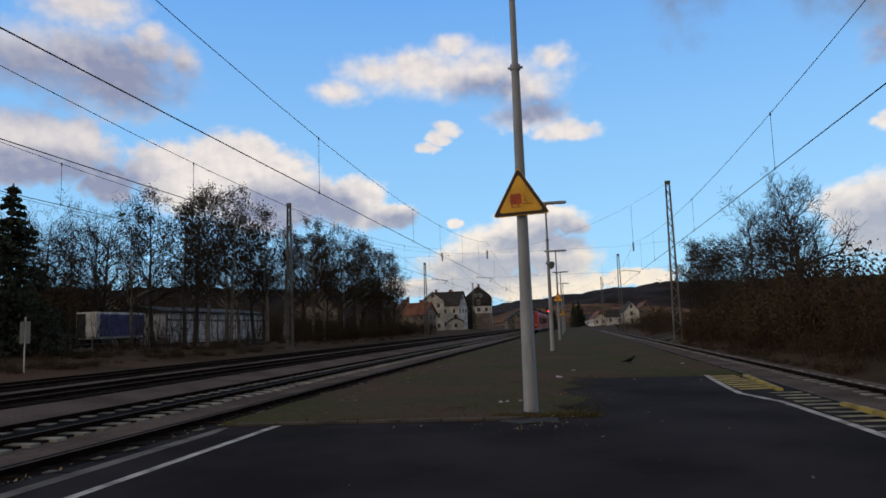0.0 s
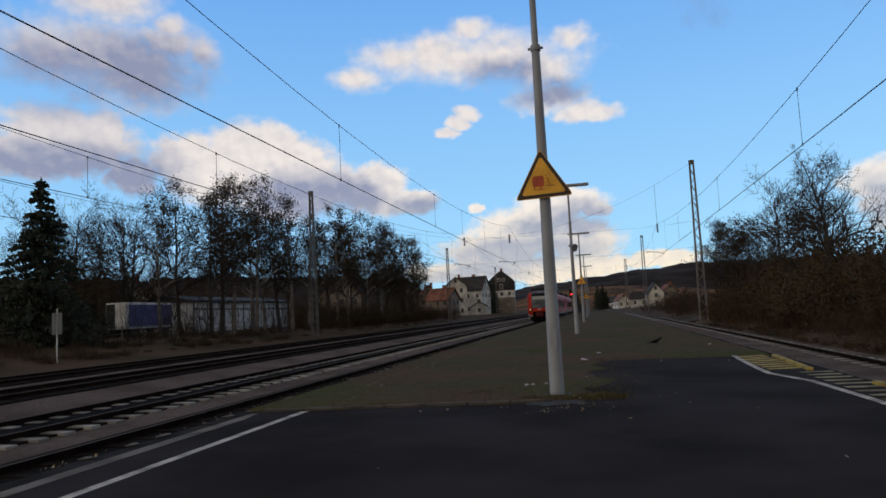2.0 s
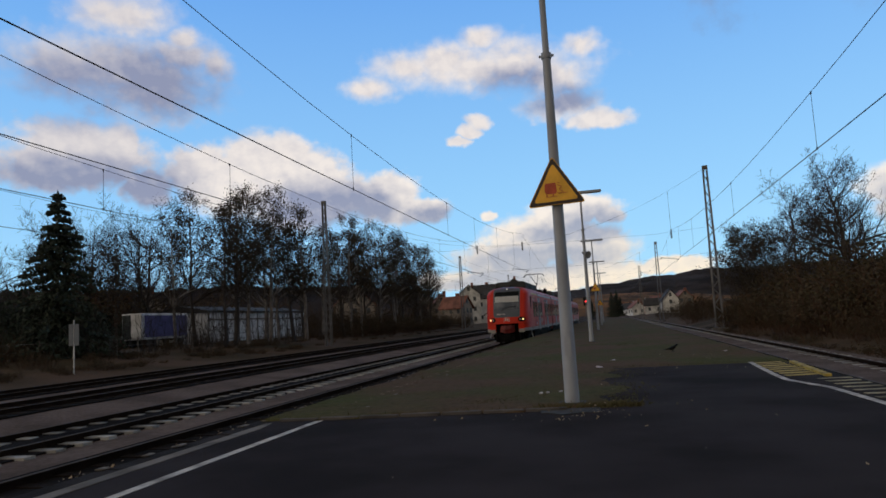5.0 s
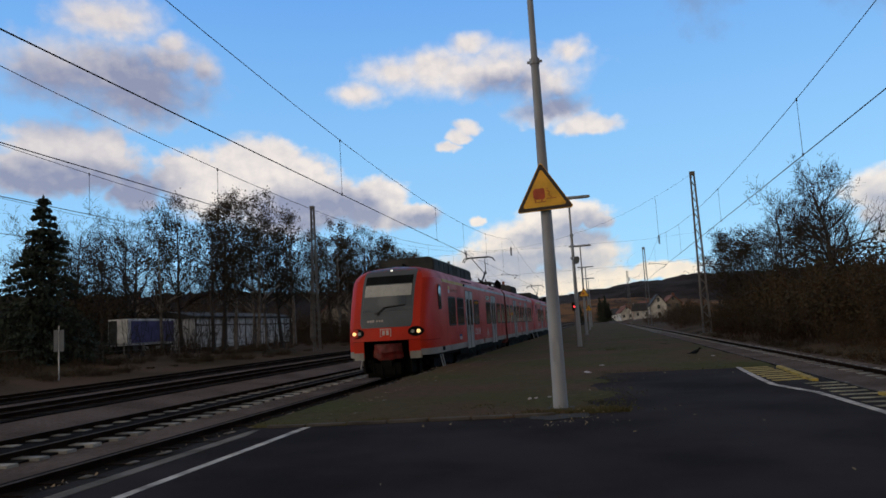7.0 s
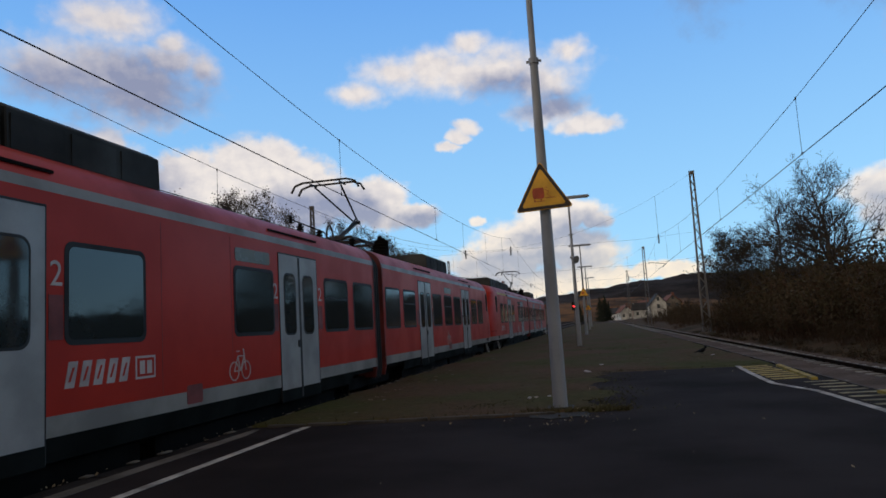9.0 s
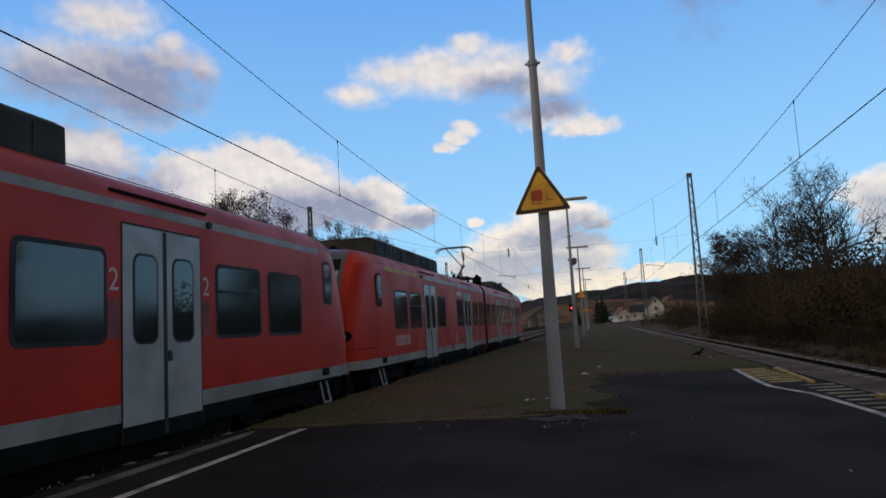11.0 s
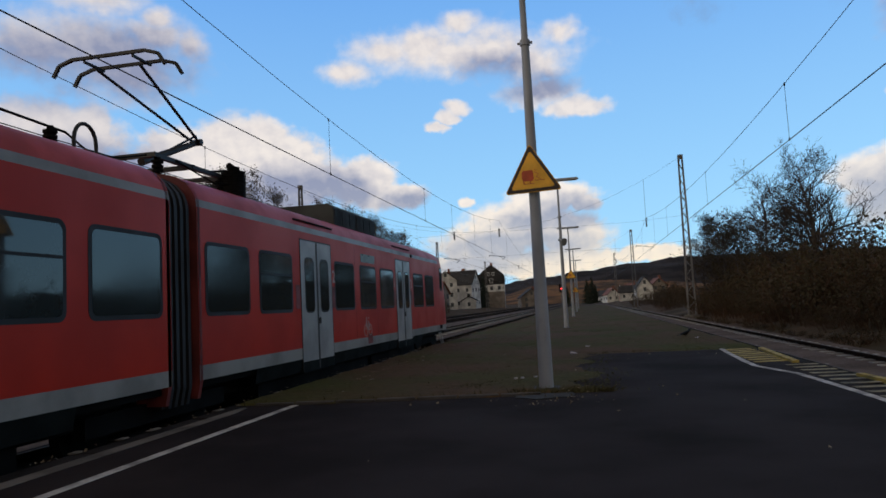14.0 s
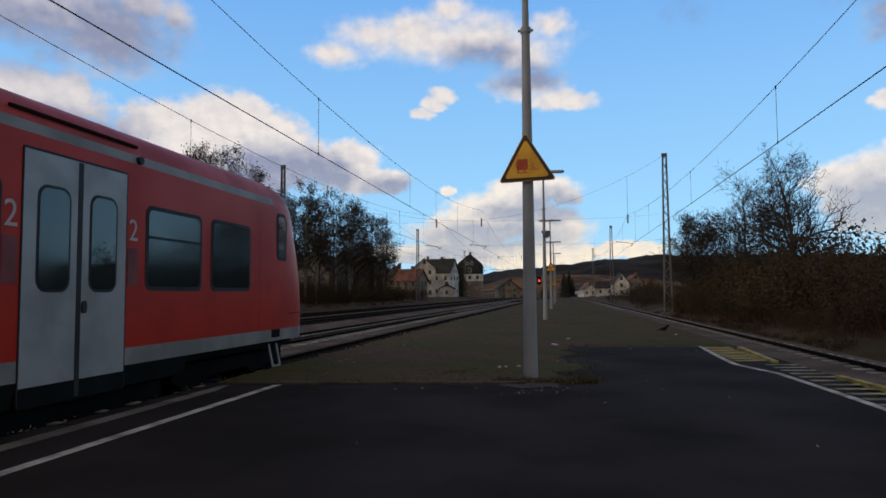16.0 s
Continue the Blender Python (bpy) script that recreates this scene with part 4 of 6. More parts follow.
def build_pantograph(train):
    """Stands on the tail car just behind the joint; the arm's knee points away from the nose of the train."""
    y0, zr = HALF + 1.7, 3.74
    bm = bmesh.new()
    for s in (-1, 1):
        bm_bar(bm, (s * 0.55, y0 - 1.0, zr + 0.32), (s * 0.55, y0 + 1.0, zr + 0.32), 0.07)
    for y in (-1.0, 0.0, 1.0):
        bm_bar(bm, (-0.6, y0 + y, zr + 0.32), (0.6, y0 + y, zr + 0.32), 0.07)
    p = part("pantograph", bm, "wire", train, "black single-arm pantograph raised to the wire")
    for s in (-1, 1):
        for y in (-0.9, 0.9):
            bm = bmesh.new()
            for k in range(4):
                bm_bar(bm, (s * 0.55, y0 + y, zr + 0.07 * k), (s * 0.55, y0 + y, zr + 0.07 * k + 0.04), 0.17, sides=12)
            bm_bar(bm, (s * 0.55, y0 + y, zr - 0.1), (s * 0.55, y0 + y, zr + 0.3), 0.09, sides=8)
            part("insulator", bm, "black", p)
    knee, top = Vector((0, y0 + 1.10, zr + 1.02)), Vector((0, y0 - 1.02, 5.54))
    bm = bmesh.new()
    bm_bar(bm, (0, y0 - 0.5, zr + 0.36), knee, 0.13, sides=8, w2=0.10)
    part("lower_arm", bm, "wire", p)
    bm = bmesh.new()
    for s in (-1, 1):
        bm_bar(bm, knee + Vector((s * 0.05, 0, 0)), top + Vector((s * 0.36, 0, -0.1)), 0.05, sides=6)
    bm_bar(bm, knee + Vector((-0.1, 0, 0)), knee + Vector((0.1, 0, 0)), 0.12, sides=8)
    bm_bar(bm, (0, y0 - 0.3, zr + 0.42), knee + Vector((0, -0.02, 0.12)), 0.03)
    part("upper_arm", bm, "wire", p)
    bm = bmesh.new()
    for dy in (-0.22, 0.22):
        pts = [(-0.92, -0.24), (-0.82, -0.07), (-0.6, 0.0), (0.6, 0.0), (0.82, -0.07), (0.92, -0.24)]
        for (xa, za), (xb, zb) in zip(pts, pts[1:]):
            bm_bar(bm, (xa, top.y + dy, top.z + za), (xb, top.y + dy, top.z + zb), 0.045)
    for s in (-1, 1):
        bm_bar(bm, (s * 0.4, top.y - 0.22, top.z - 0.05), (s * 0.4, top.y + 0.22, top.z - 0.05), 0.035)
    part("contact_head", bm, "wire", p)
    bm = bmesh.new()
    for i in range(5):
        bm_bar(bm, (0.72, HALF + 2.75, zr - 0.03 + 0.09 * i), (0.72, HALF + 2.75, zr + 0.09 * i + 0.05), 0.42, sides=14)
    bm_bar(bm, (0.72, HALF + 2.75, zr - 0.1), (0.72, HALF + 2.75, zr + 0.5), 0.22, sides=10)
    bm_bar(bm, (0.72, HALF + 2.75, zr + 0.45), (0.5, HALF + 2.2, zr + 0.34), 0.03)
    bm_bar(bm, (0.72, HALF + 2.75, zr + 0.47), (0.72, HALF + 2.6, zr + 0.5), 0.12, sides=8)
    # high-voltage gear on the roof of the other car
    for y in (-2.3, -1.25):
        bi = bmesh.new()
        for k in range(4):
            bm_bar(bi, (0.5, HALF + y, zr + 0.06 * k), (0.5, HALF + y, zr + 0.06 * k + 0.035), 0.16, sides=12)
        bm_bar(bi, (0.5, HALF + y, zr - 0.1), (0.5, HALF + y, zr + 0.27), 0.08, sides=8)
        part("insulator", bi, "black", p)
    bi = bmesh.new()
    bm_bar(bi, (0.5, HALF - 2.75, zr + 0.30), (0.5, HALF - 1.0, zr + 0.25), 0.035, sides=6)
    bm_bar(bi, (0.5, HALF - 2.75, zr + 0.22), (0.5, HALF - 2.75, zr + 0.38), 0.06, sides=6)
    bm_bar(bi, (0.5, HALF - 1.0, zr + 0.25), (0.55, HALF - 0.62, zr + 0.05), 0.03, sides=6)
    part("bus_bar", bi, "black", p)
    bi = bmesh.new()
    arch = [(0.55, HALF - 0.72 + 0.20 * math.cos(a), zr + 0.18 + 0.24 * math.sin(a)) for a in [math.pi * i / 8 for i in range(9)]]
    arch = [(0.55, HALF - 0.52, zr - 0.05)] + arch + [(0.55, HALF - 0.92, zr - 0.05)]
    for a, b in zip(arch, arch[1:]):
        bm_bar(bi, a, b, 0.05, sides=6)
    part("hose", bi, "rubber", p)
    for run in (((0.4, HALF - 0.4, zr + 0.1), (0.45, HALF + 0.1, zr + 0.16), (0.5, HALF + 0.6, zr + 0.3)), ((0.6, HALF + 1.2, zr + 0.32), (0.68, HALF + 2.2, zr + 0.12), (0.72, HALF + 2.7, zr + 0.2))):
        bi = bmesh.new()
        for a, b in zip(run, run[1:]):
            bm_bar(bi, a, b, 0.03, sides=6)
        part("roof_cable", bi, "black", p)
    bi = bmesh.new()
    bm_bar(bi, (0.3, HALF - 0.35, zr + 0.12), (0.3, HALF + 0.1, zr + 0.12), 0.14, sides=8)
    part("cable_joint", bi, "black", p)
    part("surge_arrester", bm, "black", p, "ribbed black insulator stack")


def build_unit(second):
    u = holder("train", pose(0, 0, 0), "red two-car electric regional train with light grey doors and sill band", "train", "coupled train units")
    for car, turn in ((build_car(u, True, second), Matrix()), (build_car(u, False, True), pose(0, 2 * HALF, 0, 0, 0, 180))):
        for o in list(car.children):
            at = turn @ o.matrix_local
            o.parent = u
            o.matrix_local = at
        bpy.data.objects.remove(car)
    n = 9
    for i in range(n):
        bm = bmesh.new()
        y = HALF - 0.31 + 0.62 * i / n
        out = 0.0 if i % 2 else -0.05
        pts = [(max(x - 0.07 + out, 0.0), z - 0.05 + (out if x < 1.2 else 0)) for x, z in PROFILE[1:]]
        bm_prism(bm, pts + [(-x, z) for x, z in pts[-2::-1]], "y", y, y + 0.62 / n)
        part("bellows_fold", bm, "rubber", u, "black fold of the gangway bellows")
    bm = bmesh.new()
    for s in (-1, 1):
        bm_box(bm, s * 0.98, s * 1.14, HALF - 1.5, HALF + 1.5, 0.36, 0.6)
    bm_box(bm, -1.0, 1.0, HALF - 0.5, HALF + 0.5, 0.4, 0.7)
    for w in (-1.1, 1.1):
        for s in (-1, 1):
            bm_bar(bm, (s * 0.70, HALF + w, 0.43), (s * 0.82, HALF + w, 0.43), 0.86, sides=24)
    part("shared_bogie", bm, "black", u)
    build_pantograph(u)
    return u

# ---- lamps and signs on the platform ----
M["sign_yellow"] = material("sign_yellow", (0.84, 0.45, 0.035), 0.45, grain=0.08, stain=0.3, stain_scale=3.0, bump=0)
M["sign_edge"] = material("sign_edge", (0.035, 0.02, 0.012), 0.5, grain=0.1, bump=0)
M["sign_red"] = material("sign_red", (0.50, 0.08, 0.025), 0.5, grain=0.1, stain=0.3, stain_scale=8, bump=0)
M["foot"] = material("foot", (0.03, 0.03, 0.03), 0.9, grain=0.3, stain=0.4, stain_scale=3, bump=0.4)
M["speaker"] = material("speaker", (0.22, 0.23, 0.24), 0.6, grain=0.1, bump=0.05)


def build_lamp(x, y, h, arms):
    lamp = holder("platform_lamp", pose(x, y, 0), "grey tapered steel platform lamp post with a flat lamp head", "lamp post", "platform lamps")
    bm = bmesh.new()
    bm_box(bm, -0.2, 0.2, -0.2, 0.2, -0.5, 0.03)
    part("foot", bm, "foot", lamp, "dark concrete footing", bevel=0.02)
    bm = bmesh.new()
    bm_bar(bm, (0, 0, 0.0), (0, 0, 5.03), 0.205, sides=20, w2=0.118)
    bm_bar(bm, (0, 0, 5.0), (0, 0, h), 0.098, sides=16, w2=0.088)
    part("pole", bm, "steel_grey", lamp, smooth=True)
    bm = bmesh.new()
    bm_bar(bm, (0, 0, 4.98), (0, 0, 5.06), 0.15, sides=16)
    bm_bar(bm, (-0.11, 0, 5.02), (0.11, 0, 5.02), 0.03)
    part("collar", bm, "steel_grey", lamp, smooth=True)
    bm = bmesh.new()
    bm_prism(bm, [(arms[0], 0.0), (arms[0] + 0.06, -0.05), (arms[1] - 0.06, -0.05), (arms[1], 0.0), (arms[1] - 0.05, 0.05), (arms[0] + 0.05, 0.05)], "y", -0.13, 0.13)
    hd = part("lamp_head", bm, "steel_grey", lamp, "flat grey lamp head")
    hd.location = (0, 0, h)
    bm = bmesh.new()
    bm_box(bm, arms[0] + 0.1, arms[1] - 0.1, -0.10, 0.10, -0.062, -0.045)
    part("diffuser", bm, "galvanised", hd)
    bm = bmesh.new()
    bm_bar(bm, (0, -0.105, 0.8), (0, -0.112, 0.8), 0.09, 0.26)
    part("service_door", bm, "steel_grey", lamp)
    return lamp


build_lamp(-0.62, 9.95, 6.9, (-0.45, 0.85))
lamp_b = build_lamp(-0.93, 31.7, 6.72, (-0.3, 0.95))
build_lamp(-1.0, 53.5, 6.75, (-0.85, 0.85))
build_lamp(-1.05, 76.0, 6.75, (-0.85, 0.85))
build_lamp(-1.1, 98.0, 6.75, (-0.85, 0.85))


def build_warning_sign(x, y, z, side, tilt, m="sign_yellow"):
    sign = holder("warning_sign", pose(x, y, z, 0, tilt, 0), "yellow triangular warning sign with a dark border on a lamp post", "sign", "warning signs")
    h = side * math.sqrt(3) / 2

    def tri(k, drop=0.0):
        pts = []
        c = Vector((0, h / 3))
        for px, pz in ((-side / 2, 0), (side / 2, 0), (0, h)):
            v = c + (Vector((px, pz)) - c) * k
            for a in (-0.35, 0, 0.35):
                r = 0.02
                d = (v - c).normalized()
                t = Vector((-d.y, d.x))
                pts.append(tuple(v + t * (a * 0.06) - d * (abs(a) * 0.035)))
        return pts

    for name, k, d0, d1, mat in (("back_plate", 1.0, 0.0, 0.035, "sign_yellow"), ("border", 0.965, -0.004, 0.002, "sign_edge"), ("face", 0.77, -0.008, -0.003, "sign_yellow")):
        bm = bmesh.new()
        bm_prism(bm, tri(k), "y", d0, d1)
        part(name, bm, mat, sign, {"back_plate": "yellow folded edge", "border": "dark brown border", "face": "yellow face"}[name])
    bm = bmesh.new()
    k = side / 0.76
    bm_prism(bm, [(a * k, b * k) for a, b in ((-0.13, 0.15), (-0.145, 0.19), (-0.14, 0.27), (-0.12, 0.30), (0.01, 0.30), (0.02, 0.26), (0.02, 0.17), (0.0, 0.145))], "y", -0.0115, -0.006)
    part("red_block", bm, "sign_red", sign, "faded red block of the pictogram")
    bm = bmesh.new()
    for p, q in (((-0.12, 0.145), (-0.12, 0.11)), ((-0.03, 0.145), (-0.03, 0.11)), ((-0.13, 0.108), (0.02, 0.108)), ((0.03, 0.27), (0.09, 0.24)), ((0.09, 0.24), (0.06, 0.20)), ((0.06, 0.20), (0.11, 0.16)), ((0.03, 0.15), (0.17, 0.145)), ((0.07, 0.29), (0.04, 0.30))):
        bm_bar(bm, (p[0] * k, -0.009, p[1] * k), (q[0] * k, -0.009, q[1] * k), 0.016 * k, 0.006)
    part("strokes", bm, "sign_red", sign, "thin red strokes of the pictogram")
    bm = bmesh.new()
    for zz in (0.18, 0.45):
        bm_bar(bm, (-0.09, 0.05, zz * k), (0.09, 0.05, zz * k), 0.04, 0.03)
    part("bracket", bm, "galvanised", sign)
    return sign


build_warning_sign(-0.62, 9.80, 2.80, 0.77, -2.0)
build_warning_sign(-0.98, 53.3, 2.9, 0.77, 0)
build_warning_sign(-1.03, 75.8, 2.1, 0.7, 0)


def build_speaker(x, y, z, turn):
    sp = holder("loudspeaker", pose(x, y, z, 0, 0, turn), "grey horn loudspeaker clamped to a lamp post", "loudspeaker", "loudspeakers")
    bm = bmesh.new()
    bm_bar(bm, (0, 0, 0), (0, -0.28, -0.08), 0.12, sides=14, w2=0.30)
    part("horn", bm, "speaker", sp, smooth=True)
    bm = bmesh.new()
    bm_bar(bm, (0, 0.12, 0.03), (0, 0, 0), 0.14, sides=12)
    part("driver", bm, "speaker", sp, smooth=True)


build_speaker(-0.93, 31.55, 3.95, 35)
build_speaker(-0.93, 31.85, 3.95, 155)


# ---- overhead line ----


def build_mast(x, y, z0, h, wide=0.56):
    mast = holder("catenary_mast", pose(x, y, z0), "tall riveted lattice steel mast of the overhead line", "mast", "catenary masts")
    a0, b0, a1, b1 = wide / 2, wide * 0.36, wide * 0.24, wide * 0.18

    def at(sx, sy, t):
        return Vector((sx * (a0 + (a1 - a0) * t), sy * (b0 + (b1 - b0) * t), h * t))
    for sx in (-1, 1):
        for sy in (-1, 1):
            bm = bmesh.new()
            bm_bar(bm, at(sx, sy, 0), at(sx, sy, 1), 0.08)
            part("corner_post", bm, "mast_steel", mast)
    n = int(h / 0.62)
    bm = bmesh.new()
    for i in range(n):
        t0, t1 = i / n, (i + 1) / n
        s = 1 if i % 2 else -1
        for sy in (-1, 1):
            bm_bar(bm, at(-s, sy, t0), at(s, sy, t1), 0.05, 0.03)
        for sx in (-1, 1):
            bm_bar(bm, at(sx, -s, t0), at(sx, s, t1), 0.05, 0.03)
    part("lattice", bm, "mast_steel", mast, "zigzag lattice bars")
    bm = bmesh.new()
    bm_box(bm, -a1 - 0.06, a1 + 0.06, -b1 - 0.06, b1 + 0.06, h - 0.25, h + 0.02)
    part("cap", bm, "mast_steel", mast)
    bm = bmesh.new()
    bm_box(bm, -a0 - 0.3, a0 + 0.3, -b0 - 0.3, b0 + 0.3, -0.6, 0.15)
    part("footing", bm, "concrete", mast)
    return mast


MASTS = [(7.96, 56.5, 12.15), (7.6, 113.0, 11.85), (7.3, 172.0, 12.0), (-25.2, 59.8, 13.1), (-25.2, 120.0, 12.7), (-25.2, 180.0, 12.5), (8.0, -4.0, 12.2), (-25.2, -4.0, 13.0)]
for x, y, top in MASTS:
    build_mast(x, y, -0.5, top + 0.5)


def wire_curve(name, pts, r, parent=None):
    cu = bpy.data.curves.new(name, "CURVE")
    cu.dimensions, cu.bevel_depth, cu.bevel_resolution = "3D", r, 1
    sp = cu.splines.new("POLY")
    sp.points.add(len(pts) - 1)
    for p, q in zip(sp.points, pts):
        p.co = (*q, 1)
    tmp = bpy.data.objects.new(name, cu)
    scene.collection.objects.link(tmp)
    bpy.context.view_layer.update()
    me = bpy.data.meshes.new_from_object(tmp.evaluated_get(bpy.context.evaluated_depsgraph_get()))
    bpy.data.objects.remove(tmp)
    me.materials.clear()
    me.materials.append(M["wire"])
    ob = new(name, me)
    ob.parent = parent
    return ob


SPANS = [-64.0, -4.0, 56.5, 113.0, 172.0, 232.0]


def build_overhead_line(cx, contact, support, low):
    """low: lowest height of the messenger in the middle of a span."""
    line = holder("overhead_line", pose(0, 0, 0), "overhead contact line, a messenger wire with droppers and a contact wire", "overhead line", "overhead lines")
    mess, cont, drops = [], [], []
    for a, b in zip(SPANS, SPANS[1:]):
        n = 16
        for i in range(n):
            t = i / n
            y = a + (b - a) * t
            z = low + (support - low) * (2 * t - 1) ** 2
            mess.append((cx, y, z))
            cont.append((cx, y, contact - 0.06 * (1 - (2 * t - 1) ** 2)))
        for t in (0.09, 0.36, 0.55, 0.655, 0.78, 0.91):
            x, y = cx, a + (b - a) * t
            drops.append(((x, y, contact - 0.06 * (1 - (2 * t - 1) ** 2)), (x, y, low + (support - low) * (2 * t - 1) ** 2)))
    wire_curve("messenger_wire", mess, 0.008, line)
    wire_curve("contact_wire", cont, 0.011, line)
    for a, b in drops:
        bm = bmesh.new()
        bm_bar(bm, a, b, 0.009)
        bm_bar(bm, Vector(a) - Vector((0, 0, 0.03)), Vector(a) + Vector((0, 0, 0.05)), 0.028)
        bm_bar(bm, Vector(b) - Vector((0, 0, 0.05)), Vector(b) + Vector((0, 0, 0.03)), 0.028)
        part("dropper", bm, "wire", line)


build_overhead_line(-6.6, 5.06, 8.1, 6.40)
build_overhead_line(-10.35, 5.08, 7.75, 5.98)
build_overhead_line(-14.6, 5.25, 7.9, 6.30)
build_overhead_line(-19.2, 5.25, 7.9, 6.30)
build_overhead_line(5.05, 4.86, 7.4, 6.08)


def build_cross_span(y, xl, zl, xr, zr, low):
    span = holder("cross_span", pose(0, 0, 0), "cross-span wires between two masts with hanging insulators", "cross span", "cross spans")
    pts = [xr, 5.05, -6.6, -10.35, -14.6, -19.2, xl]
    top = []
    n = 28
    for i in range(n + 1):
        t = i / n
        x = xr + (xl - xr) * t
        z = zr + (zl - zr) * t - 4 * (max(zl, zr) - low) * t * (1 - t)
        top.append((x, y, z))
    wire_curve("carrier_wire", top, 0.007, span)
    for z in (7.15, 5.15):
        wire_curve("steady_wire", [(xr, y, z + 0.25), (xr - 4, y, z), (xl + 4, y, z), (xl, y, z + 0.25)], 0.006, span)
    for x in pts[1:-1]:
        t = (xr - x) / (xr - xl)
        z = zr + (zl - zr) * t - 4 * (max(zl, zr) - low) * t * (1 - t)
        bm = bmesh.new()
        bm_bar(bm, (x, y, 7.05), (x, y, z), 0.02)
        part("hanger", bm, "wire", span)
        bm = bmesh.new()
        for k in range(6):
            bm_bar(bm, (x, y, 6.75 + 0.11 * k), (x, y, 6.75 + 0.11 * k + 0.06), 0.15, sides=10)
        bm_bar(bm, (x, y, 6.7), (x, y, 7.45), 0.06, sides=8)
        part("insulator", bm, "sign_edge", span, "brown ribbed insulator")
        bm = bmesh.new()
        bm_bar(bm, (x - 0.9, y, 5.28), (x + 0.4, y, 5.06), 0.035)
        bm_bar(bm, (x + 0.4, y, 5.06), (x + 0.1, y, 4.82), 0.03)
        bm_bar(bm, (x - 0.9, y, 5.28), (x - 0.9, y, 5.15), 0.05)
        part("registration_arm", bm, "wire", span)


build_cross_span(56.5, -25.2, 12.9, 7.9, 12.0, 7.7)
build_cross_span(113.0, -25.2, 12.6, 7.5, 11.7, 7.7)
build_cross_span(172.0, -25.2, 12.4, 7.2, 11.8, 7.8)
build_cross_span(-4.0, -25.2, 12.9, 7.9, 12.0, 7.7)

# ---- plants ----
M["bark"] = material("bark", (0.036, 0.028, 0.023), 0.9, grain=0.3, grain_scale=12, stain=0.4, stain_scale=1.5, bump=0.5, bump_scale=12)
M["bark_pale"] = material("bark_pale", (0.17, 0.15, 0.135), 0.9, grain=0.3, grain_scale=9, stain=0.6, stain_scale=2.0, bump=0.4, bump_scale=12)
M["twig"] = material("twig", (0.032, 0.024, 0.019), 0.9, grain=0.2, stain=0.3, bump=0)
M["twig_red"] = material("twig_red", (0.072, 0.040, 0.025), 0.9, grain=0.3, stain=0.5, stain_scale=0.6, tint=(0.028, 0.022, 0.014), bump=0, per_object=0.3, spec=0.1)
M["leaf_dry"] = material("leaf_dry", (0.058, 0.042, 0.025), 0.85, grain=0.4, grain_scale=5, stain=0.6, stain_scale=1.2, tint=(0.026, 0.028, 0.012), bump=0, per_object=0.25, spec=0.15)
M["needle"] = material("needle", (0.018, 0.030, 0.016), 0.85, grain=0.4, grain_scale=5, stain=0.4, stain_scale=1.2, bump=0)
M["grass"] = material("grass", (0.056, 0.056, 0.016), 0.9, grain=0.3, grain_scale=3, stain=0.7, stain_scale=0.4, tint=(0.068, 0.055, 0.024), bump=0)
M["dead_leaf"] = material("dead_leaf", (0.26, 0.20, 0.13), 0.85, grain=0.3, grain_scale=9, stain=0.5, bump=0)


class Cloud:
    """Collects small bars and leaves, and makes one mesh of them."""

    def __init__(self):
        self.v, self.f, self.m = [], [], []

    def bar(self, a, b, ra, rb, mat=0, sides=3):
        d = (b - a)
        if d.length < 1e-5:
            return
        u = d.orthogonal().normalized()
        w = d.normalized().cross(u)
        n = len(self.v)
        for p, r in ((a, ra), (b, rb)):
            for i in range(sides):
                t = 2 * math.pi * i / sides
                self.v.append(p + u * (r * math.cos(t)) + w * (r * math.sin(t)))
        for i in range(sides):
            j = (i + 1) % sides
            self.f.append((n + i, n + j, n + sides + j, n + sides + i))
            self.m.append(mat)

    def blade(self, a, b, w, mat=0):
        d = b - a
        u = d.orthogonal().normalized()
        u = Matrix.Rotation(random.uniform(0, 6.28), 3, d.normalized()) @ u
        n = len(self.v)
        self.v += [a - u * w, a + u * w, b + u * w * 0.4, b - u * w * 0.4]
        self.f.append((n, n + 1, n + 2, n + 3))
        self.m.append(mat)

    def leaf(self, p, size, mat=1, droop=0.0):
        a = Vector((random.gauss(0, 1), random.gauss(0, 1), random.gauss(0, 1) - droop)).normalized()
        b = a.orthogonal().normalized()
        b = (Matrix.Rotation(random.uniform(0, 6.28), 3, a) @ b)
        n = len(self.v)
        s = size * random.uniform(0.6, 1.4)
        self.v += [p, p + a * s * 0.5 + b * s * 0.38, p + a * s, p + a * s * 0.5 - b * s * 0.38]
        self.f.append((n, n + 1, n + 2, n + 3))
        self.m.append(mat)

    def make(self, name, mats, parent=None):
        me = bpy.data.meshes.new(name)
        me.from_pydata([tuple(p) for p in self.v], [], self.f)
        for m in mats:
            me.materials.append(M[m])
        me.polygons.foreach_set("material_index", self.m)
        ob = new(name, me)
        ob.parent = parent
        return ob


